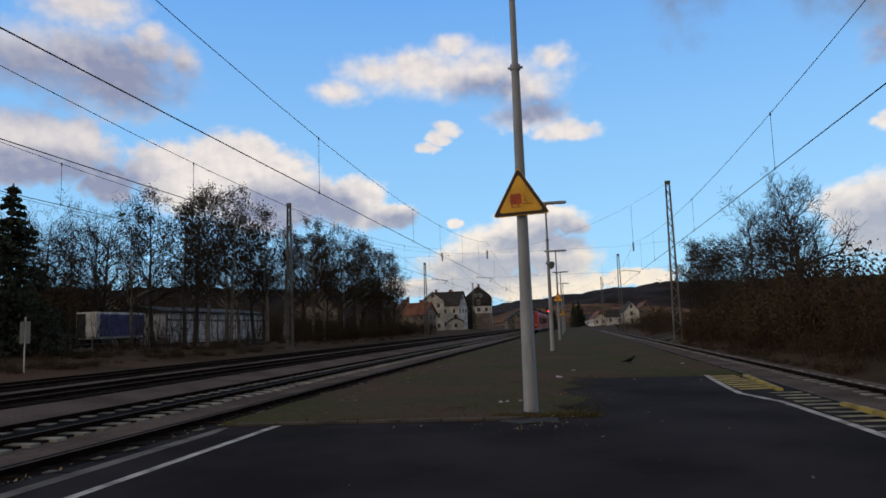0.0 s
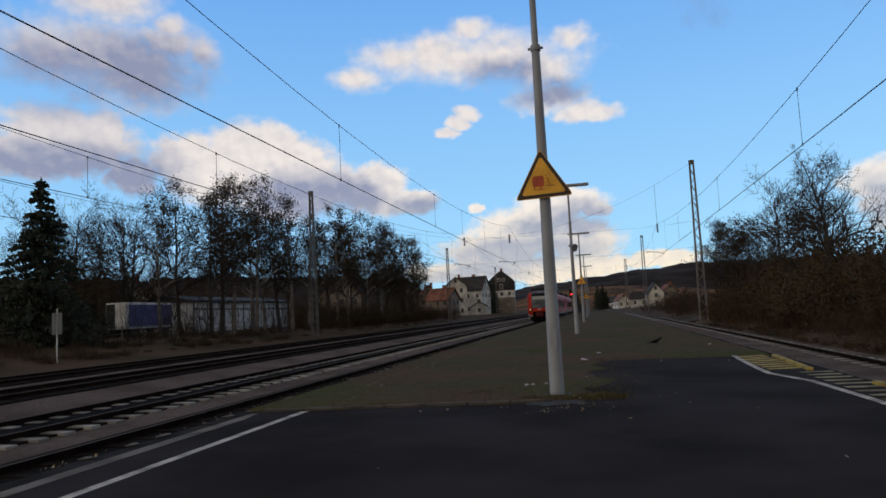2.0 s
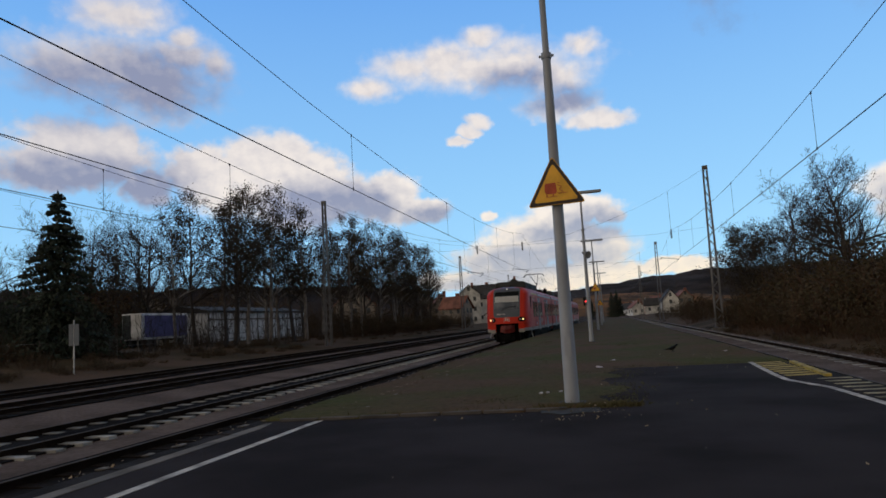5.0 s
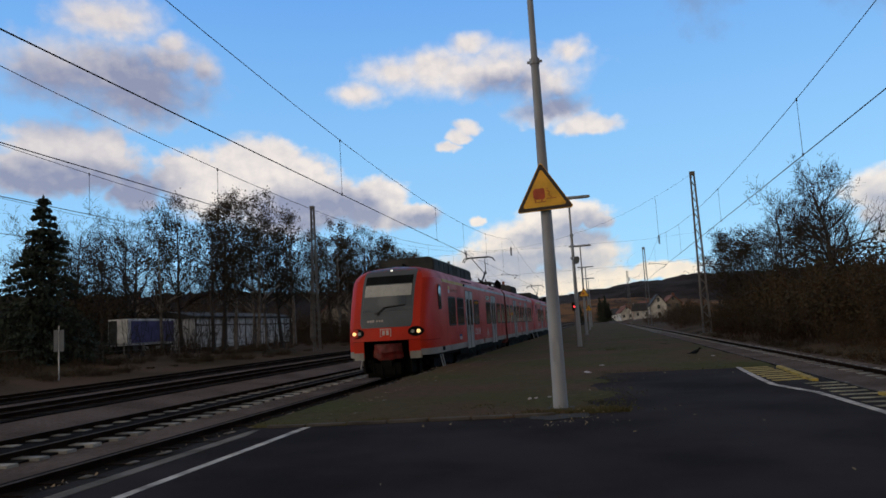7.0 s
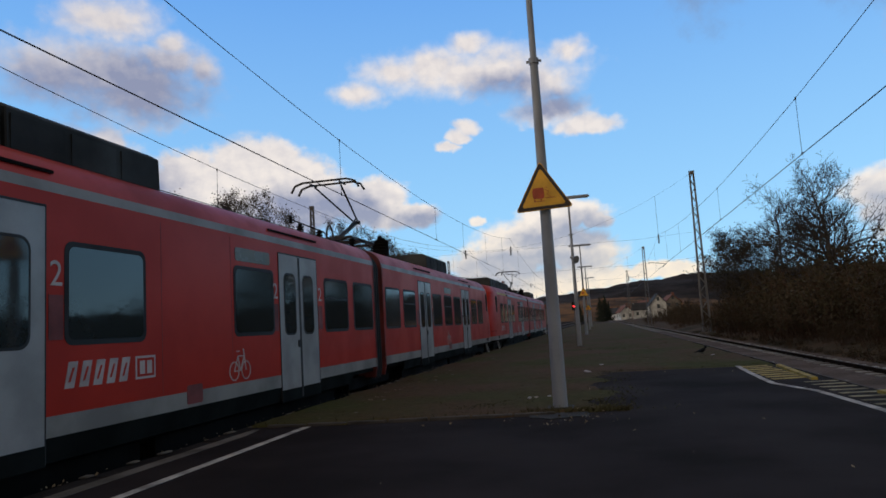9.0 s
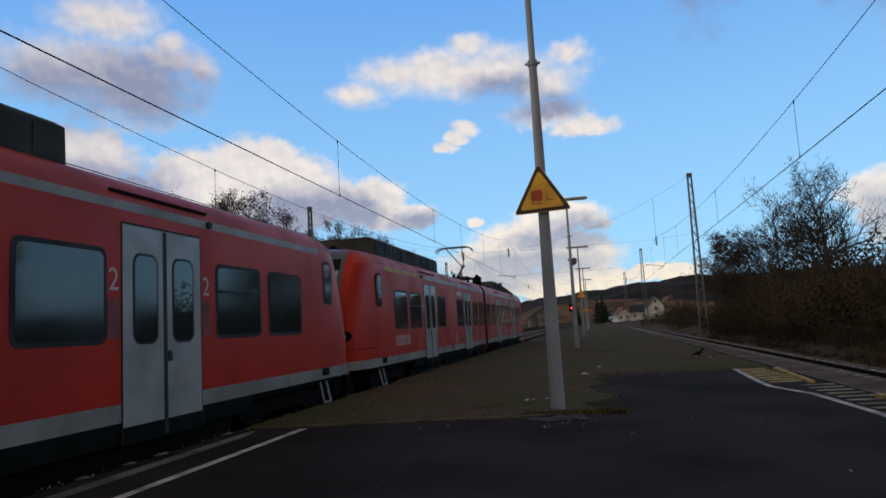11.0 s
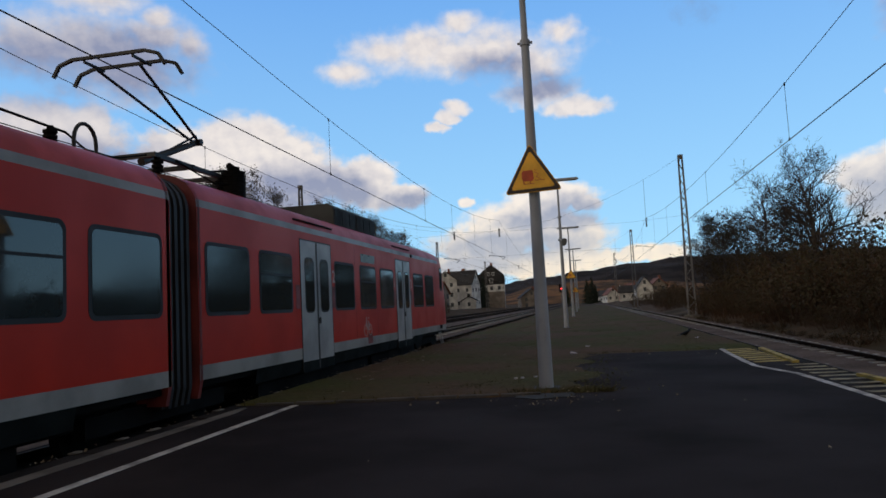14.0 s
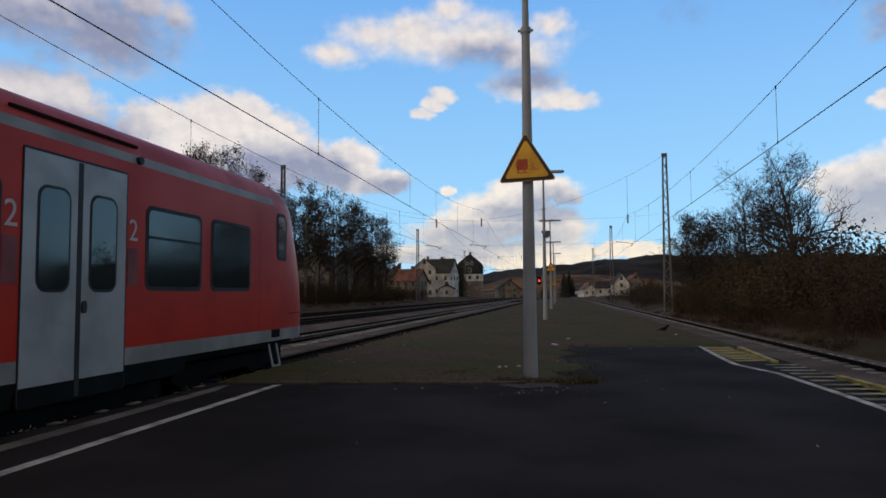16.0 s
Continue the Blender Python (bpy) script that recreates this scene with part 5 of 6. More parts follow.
def grow(wood, fine, p, d, length, r, depth, leaves, leaf_size, up, spread):
    steps = 3 if depth > 1 else 2
    q = p.copy()
    for i in range(steps):
        d = (d + Vector((random.gauss(0, 0.16), random.gauss(0, 0.16), random.gauss(0, 0.10) + up * 0.10))).normalized()
        nxt = q + d * (length / steps)
        r1 = r * (1 - 0.28 * (i + 1) / steps)
        if r > 0.014:
            (wood if r > 0.03 else fine).bar(q, nxt, r * (1 - 0.28 * i / steps), r1, 0, 5 if r > 0.05 else 3)
        else:
            fine.blade(q, nxt, max(r, 0.0095 if leaves else 0.0125))
        if depth > 0:
            for _ in range(2 if depth > 1 else 3):
                if random.random() < 0.75:
                    a = random.uniform(0, 6.283)
                    side = (d.orthogonal().normalized() * math.cos(a) + d.cross(d.orthogonal().normalized()) * math.sin(a))
                    nd = (d * (1 - spread) + side * spread + Vector((0, 0, up * 0.3))).normalized()
                    grow(wood, fine, nxt, nd, length * random.uniform(0.5, 0.75), r1 * 0.58, depth - 1, leaves, leaf_size, up, spread)
        elif leaves:
            for _ in range(leaves if random.random() < 0.68 else 0):
                fine.leaf(nxt + Vector((random.gauss(0, 0.15), random.gauss(0, 0.15), random.gauss(0, 0.15))), leaf_size)
        q = nxt


def make_tree(label, height, spread, leaves, leaf_size, bark, clear=0.25, limbs=11, depth=3, up=0.6, group="", seed=1, stout=1.0):
    random.seed(seed)
    tree = holder("tree", pose(0, 0, 0), label, "tree", group)
    wood, fine = Cloud(), Cloud()
    p, d = Vector((0, 0, -0.3)), Vector((0, 0, 1))
    r0 = height * 0.0125 * stout
    n = 12
    prev = p
    for i in range(n):
        d = (d + Vector((random.gauss(0, 0.05), random.gauss(0, 0.05), 0.15))).normalized()
        nxt = prev + d * (height * 0.86 / n)
        t = (i + 1) / n
        wood.bar(prev, nxt, r0 * (1 - 0.85 * i / n), r0 * (1 - 0.85 * t), 0, 8)
        if t > clear:
            for _ in range(max(1, round(limbs / n * 1.4))):
                a = random.uniform(0, 6.283)
                side = Vector((math.cos(a), math.sin(a), 0.25 + up * 0.5)).normalized()
                grow(wood, fine, nxt, side, height * spread * (1.15 - 0.75 * t) * random.uniform(0.7, 1.1), r0 * (1 - 0.8 * t) * 0.55, depth - 1, leaves, leaf_size, up, 0.5)
        prev = nxt
    wood.make("trunk", [bark], tree)
    fine.make("crown", ["twig", "leaf_dry"], tree)
    return tree


def make_bush(label, height, radius, stems, leaves, seed, twig="twig_red", leaf="leaf_dry"):
    random.seed(seed)
    bush = holder("bush", pose(0, 0, 0), label, "bush", "bushes along the line")
    c = Cloud()
    for _ in range(stems):
        a, r = random.uniform(0, 6.283), radius * math.sqrt(random.random())
        p = Vector((r * math.cos(a), r * math.sin(a), -0.2))
        d = Vector((math.cos(a) * 0.25 * r / radius, math.sin(a) * 0.25 * r / radius, 1)).normalized()
        h = height * random.uniform(0.45, 1.0) * (1 - 0.35 * (r / radius) ** 2)
        q = p
        for i in range(4):
            d = (d + Vector((random.gauss(0, 0.14), random.gauss(0, 0.14), 0))).normalized()
            nq = q + d * h / 4
            c.bar(q, nq, 0.022 * (1 - 0.2 * i), 0.022 * (0.8 - 0.2 * i) + 0.004)
            if i:
                for _ in range(2):
                    e = (d + Vector((random.gauss(0, 0.7), random.gauss(0, 0.7), random.gauss(0.1, 0.4)))).normalized()
                    tip = nq + e * random.uniform(0.25, 0.7)
                    c.blade(nq, tip, 0.016)
                    for _ in range(leaves):
                        c.leaf(tip + Vector((random.gauss(0, 0.15), random.gauss(0, 0.15), random.gauss(0, 0.15))), 0.125)
            q = nq
    c.make("foliage", [twig, leaf], bush)
    return bush


def make_spruce(height, seed):
    random.seed(seed)
    tree = holder("spruce", pose(0, 0, 0), "dark green spruce with drooping boughs", "tree")
    wood, fine = Cloud(), Cloud()
    wood.bar(Vector((0, 0, -0.3)), Vector((0, 0, height)), height * 0.014, 0.02, 0, 8)
    z = height * 0.06
    while z < height * 0.985:
        t = z / height
        reach = (height * 0.38 * (1 - t) ** 0.85 + 0.08) * random.uniform(0.86, 1.1)
        for _ in range(9 if t < 0.8 else 5):
            a = random.uniform(0, 6.283)
            out = Vector((math.cos(a), math.sin(a), 0))
            L = reach * random.uniform(0.7, 1.12)
            q = Vector((0, 0, z))
            for k in range(6):
                s = (k + 1) / 6
                nq = Vector((0, 0, z)) + out * L * s + Vector((0, 0, -0.34 * L * s * s + 0.10 * L * s ** 4))
                fine.bar(q, nq, 0.03 * (1 - s) + 0.008, 0.03 * (1 - s) + 0.006)
                for _ in range(11):
                    w = random.uniform(-1, 1) * 0.30 * L * (1 - s * 0.7)
                    pp = q.lerp(nq, random.random()) + out.cross(Vector((0, 0, 1))) * w + Vector((0, 0, -abs(w) * 0.25 + random.gauss(0, 0.05)))
                    fine.leaf(pp, 0.23, 1, droop=1.6)
                q = nq
        z += height * 0.043
    wood.make("trunk", ["bark"], tree)
    fine.make("crown", ["twig", "needle"], tree)
    return tree


def scatter_copies(first, spots, seed):
    """Moves the first to the first spot and copies it to the others: x, y, size."""
    random.seed(seed)
    for i, (x, y, s) in enumerate(spots):
        m = pose(x, y, ground_z(x, y) - 0.05, 0, 0, random.uniform(0, 360)) @ Matrix.Diagonal((s, s, s * random.uniform(0.94, 1.06), 1))
        if i == 0:
            first.matrix_world = m
        else:
            copy_thing(first, m)


def build_plants():
    g = "trees along the line"
    poplar_a = make_tree("slender half-bare tree with a few dry leaves", 10.5, 0.20, 1, 0.105, "bark_pale", 0.30, 17, 4, 0.75, g, 11, 1.15)
    poplar_b = make_tree("slender half-bare tree with sparse brown leaves", 10.0, 0.22, 1, 0.105, "bark", 0.28, 17, 4, 0.7, g, 23, 1.15)
    round_a = make_tree("bare round-crowned tree with fine twigs", 9.5, 0.34, 0, 0.1, "bark", 0.16, 19, 4, 0.45, g, 35, 1.4)
    leafy = make_tree("round half-leafed tree with small dull leaves", 8.4, 0.32, 2, 0.105, "bark", 0.15, 17, 4, 0.5, g, 47, 1.3)
    rnd = random.Random(5)
    # belt left of the line
    a, b = [], []
    y = 50.0
    while y < 118:
        for row in range(2 if rnd.random() < 0.12 else 1):
            x = -31.0 - 4.2 * row + rnd.uniform(-1.3, 1.3)
            (a if rnd.random() < 0.5 else b).append((x, y + rnd.uniform(-1, 1), rnd.uniform(1.0, 1.25) * (1.0 if y < 85 else 1.06)))
        y += rnd.uniform(2.2, 3.4)
    scatter_copies(poplar_a, a, 1)
    scatter_copies(poplar_b, b, 2)
    scatter_copies(round_a, [(-58.5, 73.0, 1.42), (-43, 37.0, 0.95), (-48, 37.0, 1.0), (-64, 76, 1.32), (-61, 80.5, 1.36), (-56.0, 76.5, 1.3), (-66.5, 71.0, 1.25), (-52, 42, 0.95), (12.2, 49.5, 0.66), (15.0, 52, 0.6)], 3)
    scatter_copies(leafy, [(11.2, 58.5, 0.98), (11.4, 63.5, 1.0), (13.0, 60.5, 1.05), (14.5, 57.0, 0.95), (-32, 101, 1.2), (-31, 109, 1.15)], 4)
    great = make_tree("large bare spreading tree with a stout trunk", 10.2, 0.31, 0, 0.1, "bark", 0.28, 22, 4, 0.5, g, 71, 1.8)
    great.matrix_world = pose(13.5, 45.5, ground_z(13.5, 45.5) - 0.05, 0, 0, 40)
    spruce = make_spruce(10.6, 9)
    for x, y, k in ((0.6, 331, 1.1), (2.9, 334, 1.2), (4.6, 338, 0.9), (-8.6, 338, 0.85), (-37.0, 236, 1.25), (-40.0, 238, 1.2), (-33.6, 232, 1.15), (-49.0, 186, 1.15), (-46.5, 190, 1.0)):
        copy_thing(spruce, pose(x, y, -0.8, 0, 0, 17 * x) @ Matrix.Diagonal((k * 0.8, k * 0.8, k, 1)))
    spruce.matrix_world = pose(-33.3, 36.5, ground_z(-33.3, 36.5))
    # undergrowth
    bush_a = make_bush("tangled leafless reddish brown bush", 3.6, 2.0, 70, 4, 61)
    bush_b = make_bush("dense dark brown bush with dry leaves", 3.2, 2.1, 70, 5, 62)
    low_bush = make_bush("low dead weeds and brambles", 1.2, 1.5, 36, 3, 63)
    ra, rb, lo = [], [], []
    y = 24.0
    while y < 66:
        for x, s in ((9.9, 0.76), (11.8, 1.10), (14.2, 1.34)):
            (ra if rnd.random() < 0.5 else rb).append((x + rnd.uniform(-0.4, 0.4) + max(0, (30 - y) * 0.1), y + rnd.uniform(-0.6, 0.6), s * (0.74 if y < 33 else 1.0) * rnd.uniform(0.85, 1.12)))
        lo.append((8.3 + rnd.uniform(-0.3, 0.3), y, rnd.uniform(0.35, 0.55)))
        y += 2.0
    y = 30.0
    while y < 122:
        for x, s in ((-29.2, 0.75), (-32.6, 1.1)) if y > 34 else ((-29.2, 0.75), (-32.6, 1.0), (-36.0, 1.2)):
            if 34 < y < 72:
                s *= 0.34
            elif y <= 34:
                s *= 0.6
            (ra if rnd.random() < 0.6 else rb).append((x + rnd.uniform(-0.6, 0.6), y + rnd.uniform(-0.7, 0.7), s * rnd.uniform(0.8, 1.15)))
        if rnd.random() < 0.7:
            lo.append((-26.6 + rnd.uniform(-0.5, 0.5), y, rnd.uniform(0.3, 0.6)))
        y += 2.3
    # dark evergreen shrubs round the spruce
    ever = make_bush("dense dark evergreen shrub", 3.4, 1.9, 60, 10, 66, "twig", "needle")
    scatter_copies(ever, [(-35.0, 38.8, 1.1), (-37.3, 39.8, 1.1), (-40.5, 43.0, 1.25), (-39.5, 39.5, 1.25), (-41.5, 41.5, 1.3), (-32.6, 38.6, 0.75), (-44.0, 40.0, 1.35), (-38.6, 36.4, 1.0), (-35.5, 34.6, 0.8)], 12)
    # brambles on the bank below the yard
    for i in range(44):
        lo.append((-25.6 - 5.5 * rnd.random() ** 1.5, 22 + 0.8 * i + rnd.uniform(-0.5, 0.5), rnd.uniform(0.45, 0.85)))
    # shrubs about the far houses
    for i in range(12):
        rb.append((-27.5 - 1.6 * i + rnd.uniform(-0.8, 0.8), 126 + rnd.uniform(0, 12), rnd.uniform(0.7, 1.1)))
    for y in range(28, 44, 4):
        for x in (-42, -48, -55):
            rb.append((x + rnd.uniform(-1, 1), y + rnd.uniform(-1, 1) + (x + 40) * -0.2, rnd.uniform(0.9, 1.4)))
    for y in range(44, 124, 4):
        for x in (-60.0,):
            (ra if rnd.random() < 0.5 else rb).append((x + rnd.uniform(-1, 1), y + rnd.uniform(-1, 1), rnd.uniform(2.1, 2.8)))
    sapling = make_bush("thin bare saplings standing close together", 4.6, 1.8, 12, 0, 64, "twig")
    scatter_copies(sapling, [(rnd.uniform(-36, -29), 37 + 1.15 * i, rnd.uniform(0.8, 1.25)) for i in range(0, 44, 2)], 8)
    for x, y, s in ((9.6, 84, 0.8), (11.0, 90, 0.9), (12.5, 97, 1.0), (10.5, 101, 0.7), (13.0, 108, 1.0), (9.5, 131, 0.8), (11.5, 120, 0.9)):
        rb.append((x, y, s))
    scatter_copies(bush_a, ra, 5)
    scatter_copies(bush_b, rb, 6)
    scatter_copies(low_bush, lo, 7)


build_plants()


def build_grass():
    random.seed(77)
    c = Cloud()
    for _ in range(26000):
        y = 9.1 + 34 * random.random() ** 1.8
        x = random.uniform(EDGE_L + 0.1, EDGE_R - 0.2)
        if (x > 0.35 + random.gauss(0, 0.25) and y < 16.2) or y < 9.0 + 0.1 * (x + 5):
            continue
        if noise.noise((x * 0.5, y * 0.5, 9)) < -0.12 and random.random() < 0.8:
            continue
        p = Vector((x, y, 0.0))
        h = random.uniform(0.008, 0.035)
        t = p + Vector((random.gauss(0, 0.03), random.gauss(0, 0.03), h))
        n = len(c.v)
        w = random.uniform(0.006, 0.014)
        c.v += [p + Vector((-w, 0, 0)), p + Vector((w, 0, 0)), t]
        c.f.append((n, n + 1, n + 2))
        c.m.append(0)
    # a taller fringe of weeds along the edge of the asphalt
    for _ in range(500):
        x = random.uniform(-1.1, 0.3) if random.random() < 0.85 else random.uniform(EDGE_L, 0.2)
        y = 9.0 + 0.1 * (x + 5) + abs(random.gauss(0, 0.14))
        p = Vector((x, y, 0))
        t = p + Vector((random.gauss(0, 0.05), random.gauss(0, 0.05), random.uniform(0.03, 0.10)))
        n = len(c.v)
        c.v += [p + Vector((-0.01, 0, 0)), p + Vector((0.01, 0, 0)), t]
        c.f.append((n, n + 1, n + 2))
        c.m.append(0)
    tagged(c.make("grass", ["grass"]), "short thin grass and moss on the old platform", "grass", kind="stuff")
    c = Cloud()
    for _ in range(420):
        k = random.random()
        if k < 0.45:
            x, y = EDGE_L + 0.06 + random.gauss(0, 0.04), random.uniform(2, 40)
        elif k < 0.70:
            x, y = -4.05 + random.gauss(0, 0.06), random.uniform(9.3, 26)
        elif k < 0.85:
            x, y = random.gauss(-0.5, 0.35), random.gauss(8.9, 0.35)
        else:
            x, y = random.uniform(-2.5, 3), random.uniform(3.5, 20)
        c.leaf(Vector((x, y, 0.022)), 0.042)
        for i in range(-4, 0):
            c.v[i].z = 0.012 + random.uniform(0, 0.03) + (0.02 if y > 9.2 else 0)
    tagged(c.make("fallen_leaves", ["dead_leaf", "dead_leaf"]), "scattered pale dead leaves and grit", "leaves", kind="stuff")


build_grass()

# ---- distance: hills, houses, yard ----
M["forest"] = material("forest", (0.036, 0.024, 0.016), 0.95, grain=0.5, grain_scale=0.13, stain=0.6, stain_scale=0.012, bump=1.0, bump_scale=0.10, spec=0.05)
# autumn brown made brighter: sunlight on the far slope is put into the colour
M["autumn"] = material("autumn", (0.20, 0.095, 0.032), 0.95, grain=0.5, grain_scale=0.2, stain=0.95, stain_scale=0.024, tint=(0.035, 0.026, 0.016), bump=1.0, bump_scale=0.13, spec=0.05)
M["plaster"] = material("plaster", (0.70, 0.68, 0.64), 0.9, grain=0.08, stain=0.4, stain_scale=0.5, bump=0.1, per_object=0.25)
M["plaster_pink"] = material("plaster_pink", (0.42, 0.20, 0.17), 0.9, grain=0.08, stain=0.3, stain_scale=0.5, bump=0.1)
M["plaster_tan"] = material("plaster_tan", (0.24, 0.20, 0.165), 0.9, grain=0.08, stain=0.4, stain_scale=0.5, bump=0.1, per_object=0.2)
M["slate"] = material("slate", (0.030, 0.028, 0.028), 0.9, grain=0.2, grain_scale=6, stain=0.4, stain_scale=0.5, bump=0.4, bump_scale=5)
M["roof_tile"] = material("roof_tile", (0.20, 0.075, 0.045), 0.85, grain=0.25, grain_scale=6, stain=0.5, stain_scale=0.5, bump=0.4, bump_scale=5)
M["house_glass"] = material("house_glass", (0.07, 0.075, 0.08), 0.25, grain=0.1, bump=0)
M["trailer_white"] = material("trailer_white", (0.62, 0.62, 0.62), 0.6, grain=0.08, stain=0.4, stain_scale=0.8, bump=0.02)
M["tarp_purple"] = material("tarp_purple", (0.060, 0.045, 0.16), 0.6, grain=0.08, stain=0.4, stain_scale=0.8, bump=0.05)
M["signal_red"] = glowing("signal_red", (1.0, 0.03, 0.03), 6.0)


def build_hill(name, label, mat, y_of, pts, depth, foot=-2.0):
    """A ridge: azimuth in degrees and height in metres along its crest, at the distance y_of."""
    bm = bmesh.new()
    rows = []
    n = 420
    a0, a1 = pts[0][0], pts[-1][0]
    for i in range(n + 1):
        a = a0 + (a1 - a0) * i / n
        for (p, hp), (q, hq) in zip(pts, pts[1:]):
            if p <= a <= q:
                t = (a - p) / (q - p)
                h = hp + (hq - hp) * (3 * t * t - 2 * t ** 3)
                break
        col = []
        for k in range(11):
            t = k / 10
            d = y_of - depth * (1 - t)
            wob = (0.10 * noise.noise((a * 0.35, t * 3, 1)) + 0.05 * noise.noise((a * 1.9, t * 8, 4)) + 0.03 * noise.noise((a * 6, t * 20, 6)) + 0.025 * noise.noise((a * 17, t * 40, 8))) * h * min(1, t * 2)
            z = foot + (h - foot) * (t ** 0.8) + wob
            col.append(bm.verts.new((d * math.sin(radians(a)), d * math.cos(radians(a)), z)))
        col.append(bm.verts.new((y_of * 1.1 * math.sin(radians(a)), y_of * 1.1 * math.cos(radians(a)), foot)))
        rows.append(col)
    for a, b in zip(rows, rows[1:]):
        for k in range(11):
            bm.faces.new((a[k], a[k + 1], b[k + 1], b[k]))
    tagged(part(name, bm, mat, None, smooth=True), label, "hill", kind="structure")


build_hill("hill_far", "dark wooded ridge in the distance", "forest", 1500, [(-75, 80), (-45, 78), (-30, 72), (-20, 60), (-13, 48), (-8, 40), (-5, 48), (-3, 54), (0, 63), (4.4, 74), (7.6, 78), (13, 76), (20, 70), (35, 66), (60, 60)], 600)
build_hill("hill_autumn", "hillside of golden brown autumn trees with sunlight put into their colour", "autumn", 820, [(-14, 4), (-7, 12), (-3.5, 20), (0, 23), (3, 22), (6, 17), (10, 12), (20, 9), (40, 8)], 330)


build_hill("wooded_rise", "dark wooded slope behind the yard", "forest", 230, [(-80, 18), (-45, 17), (-38, 16), (-30, 16.5), (-24, 15), (-18, 14.5), (-15.5, 13), (-13.5, 8), (-12, 3)], 75)


def build_house(x, y, turn, w, d, h, rise, wall, roof, floors=2, cols=3, chimney=True, half_hip=False):
    hs = holder("house", pose(x, y, ground_z(x, y) - 0.2, 0, 0, turn), "plastered house with a pitched roof" if wall != "plaster" else "white plastered house with a steep pitched roof", "house", "houses beyond the line")
    bm = bmesh.new()
    bm_prism(bm, [(-w / 2, 0), (w / 2, 0), (w / 2, h), (0, h + rise), (-w / 2, h)], "y", -d / 2, d / 2)
    part("wall", bm, wall, hs)
    bm = bmesh.new()
    o, t = 0.45, 0.22
    k = rise / (w / 2)
    for s in (-1, 1):
        bm_prism(bm, [(0, h + rise + 0.03), (s * (w / 2 + o), h - o * k + 0.03), (s * (w / 2 + o), h - o * k + t + 0.03), (0, h + rise + t + 0.05)], "y", -d / 2 - o, d / 2 + o)
    rf = part("roof", bm, roof, hs)
    if chimney:
        bm = bmesh.new()
        bm_box(bm, w * 0.12, w * 0.12 + 0.7, -0.4, 0.4, h + rise * 0.5, h + rise + 1.0)
        part("chimney", bm, "roof_tile", rf)
    fh = h / floors
    for f in range(floors + 1):
        z = f * fh + fh * 0.36
        n = cols if f < floors else 1
        for i in range(n):
            for face in range(4):
                span = w if face % 2 == 0 else d
                if f == floors and face % 2:
                    continue
                u = (-span / 2 + span * (i + 0.5) / n)
                hw, hh = 0.42, 0.6
                bm, bp = bmesh.new(), bmesh.new()
                if face % 2 == 0:
                    s = -1 if face == 0 else 1
                    bm_box(bm, u - hw - 0.1, u + hw + 0.1, s * (d / 2 - 0.05), s * (d / 2 + 0.04), z - 0.1, z + 2 * hh + 0.1)
                    bm_box(bp, u - hw, u + hw, s * (d / 2 - 0.05), s * (d / 2 + 0.06), z, z + 2 * hh)
                else:
                    s = -1 if face == 1 else 1
                    bm_box(bm, s * (w / 2 - 0.05), s * (w / 2 + 0.04), u - hw - 0.1, u + hw + 0.1, z - 0.1, z + 2 * hh + 0.1)
                    bm_box(bp, s * (w / 2 - 0.05), s * (w / 2 + 0.06), u - hw, u + hw, z, z + 2 * hh)
                wn = part("window", bm, wall, hs)
                part("pane", bp, "house_glass", wn)
    return hs


# x, y, turn, width, depth, eaves, rise, wall, roof
build_house(-40.0, 200, 12, 6.4, 8, 8.6, 2.6, "plaster", "slate", 3, 2)
build_house(-38.0, 217, 78, 7.5, 9, 8.0, 4.0, "plaster", "slate", 2, 3)
build_house(-37.6, 171, 70, 5.0, 6.5, 4.6, 2.6, "plaster_tan", "roof_tile", 2, 3)
build_house(-42.8, 176, 20, 6.0, 7, 5.2, 3.0, "plaster_tan", "roof_tile", 2, 2)
build_house(-34.0, 205, 5, 4.2, 4, 2.6, 1.2, "plaster", "slate", 1, 1, False)
build_house(-20.5, 262, 15, 8, 7, 4.2, 3.0, "plaster_tan", "slate", 2, 2)
build_house(-57.0, 150, 25, 9, 9, 6.0, 4.2, "plaster_tan", "roof_tile", 2, 3)
build_house(-88.0, 118, 40, 11, 9, 6.0, 4.5, "plaster_tan", "slate", 2, 3)


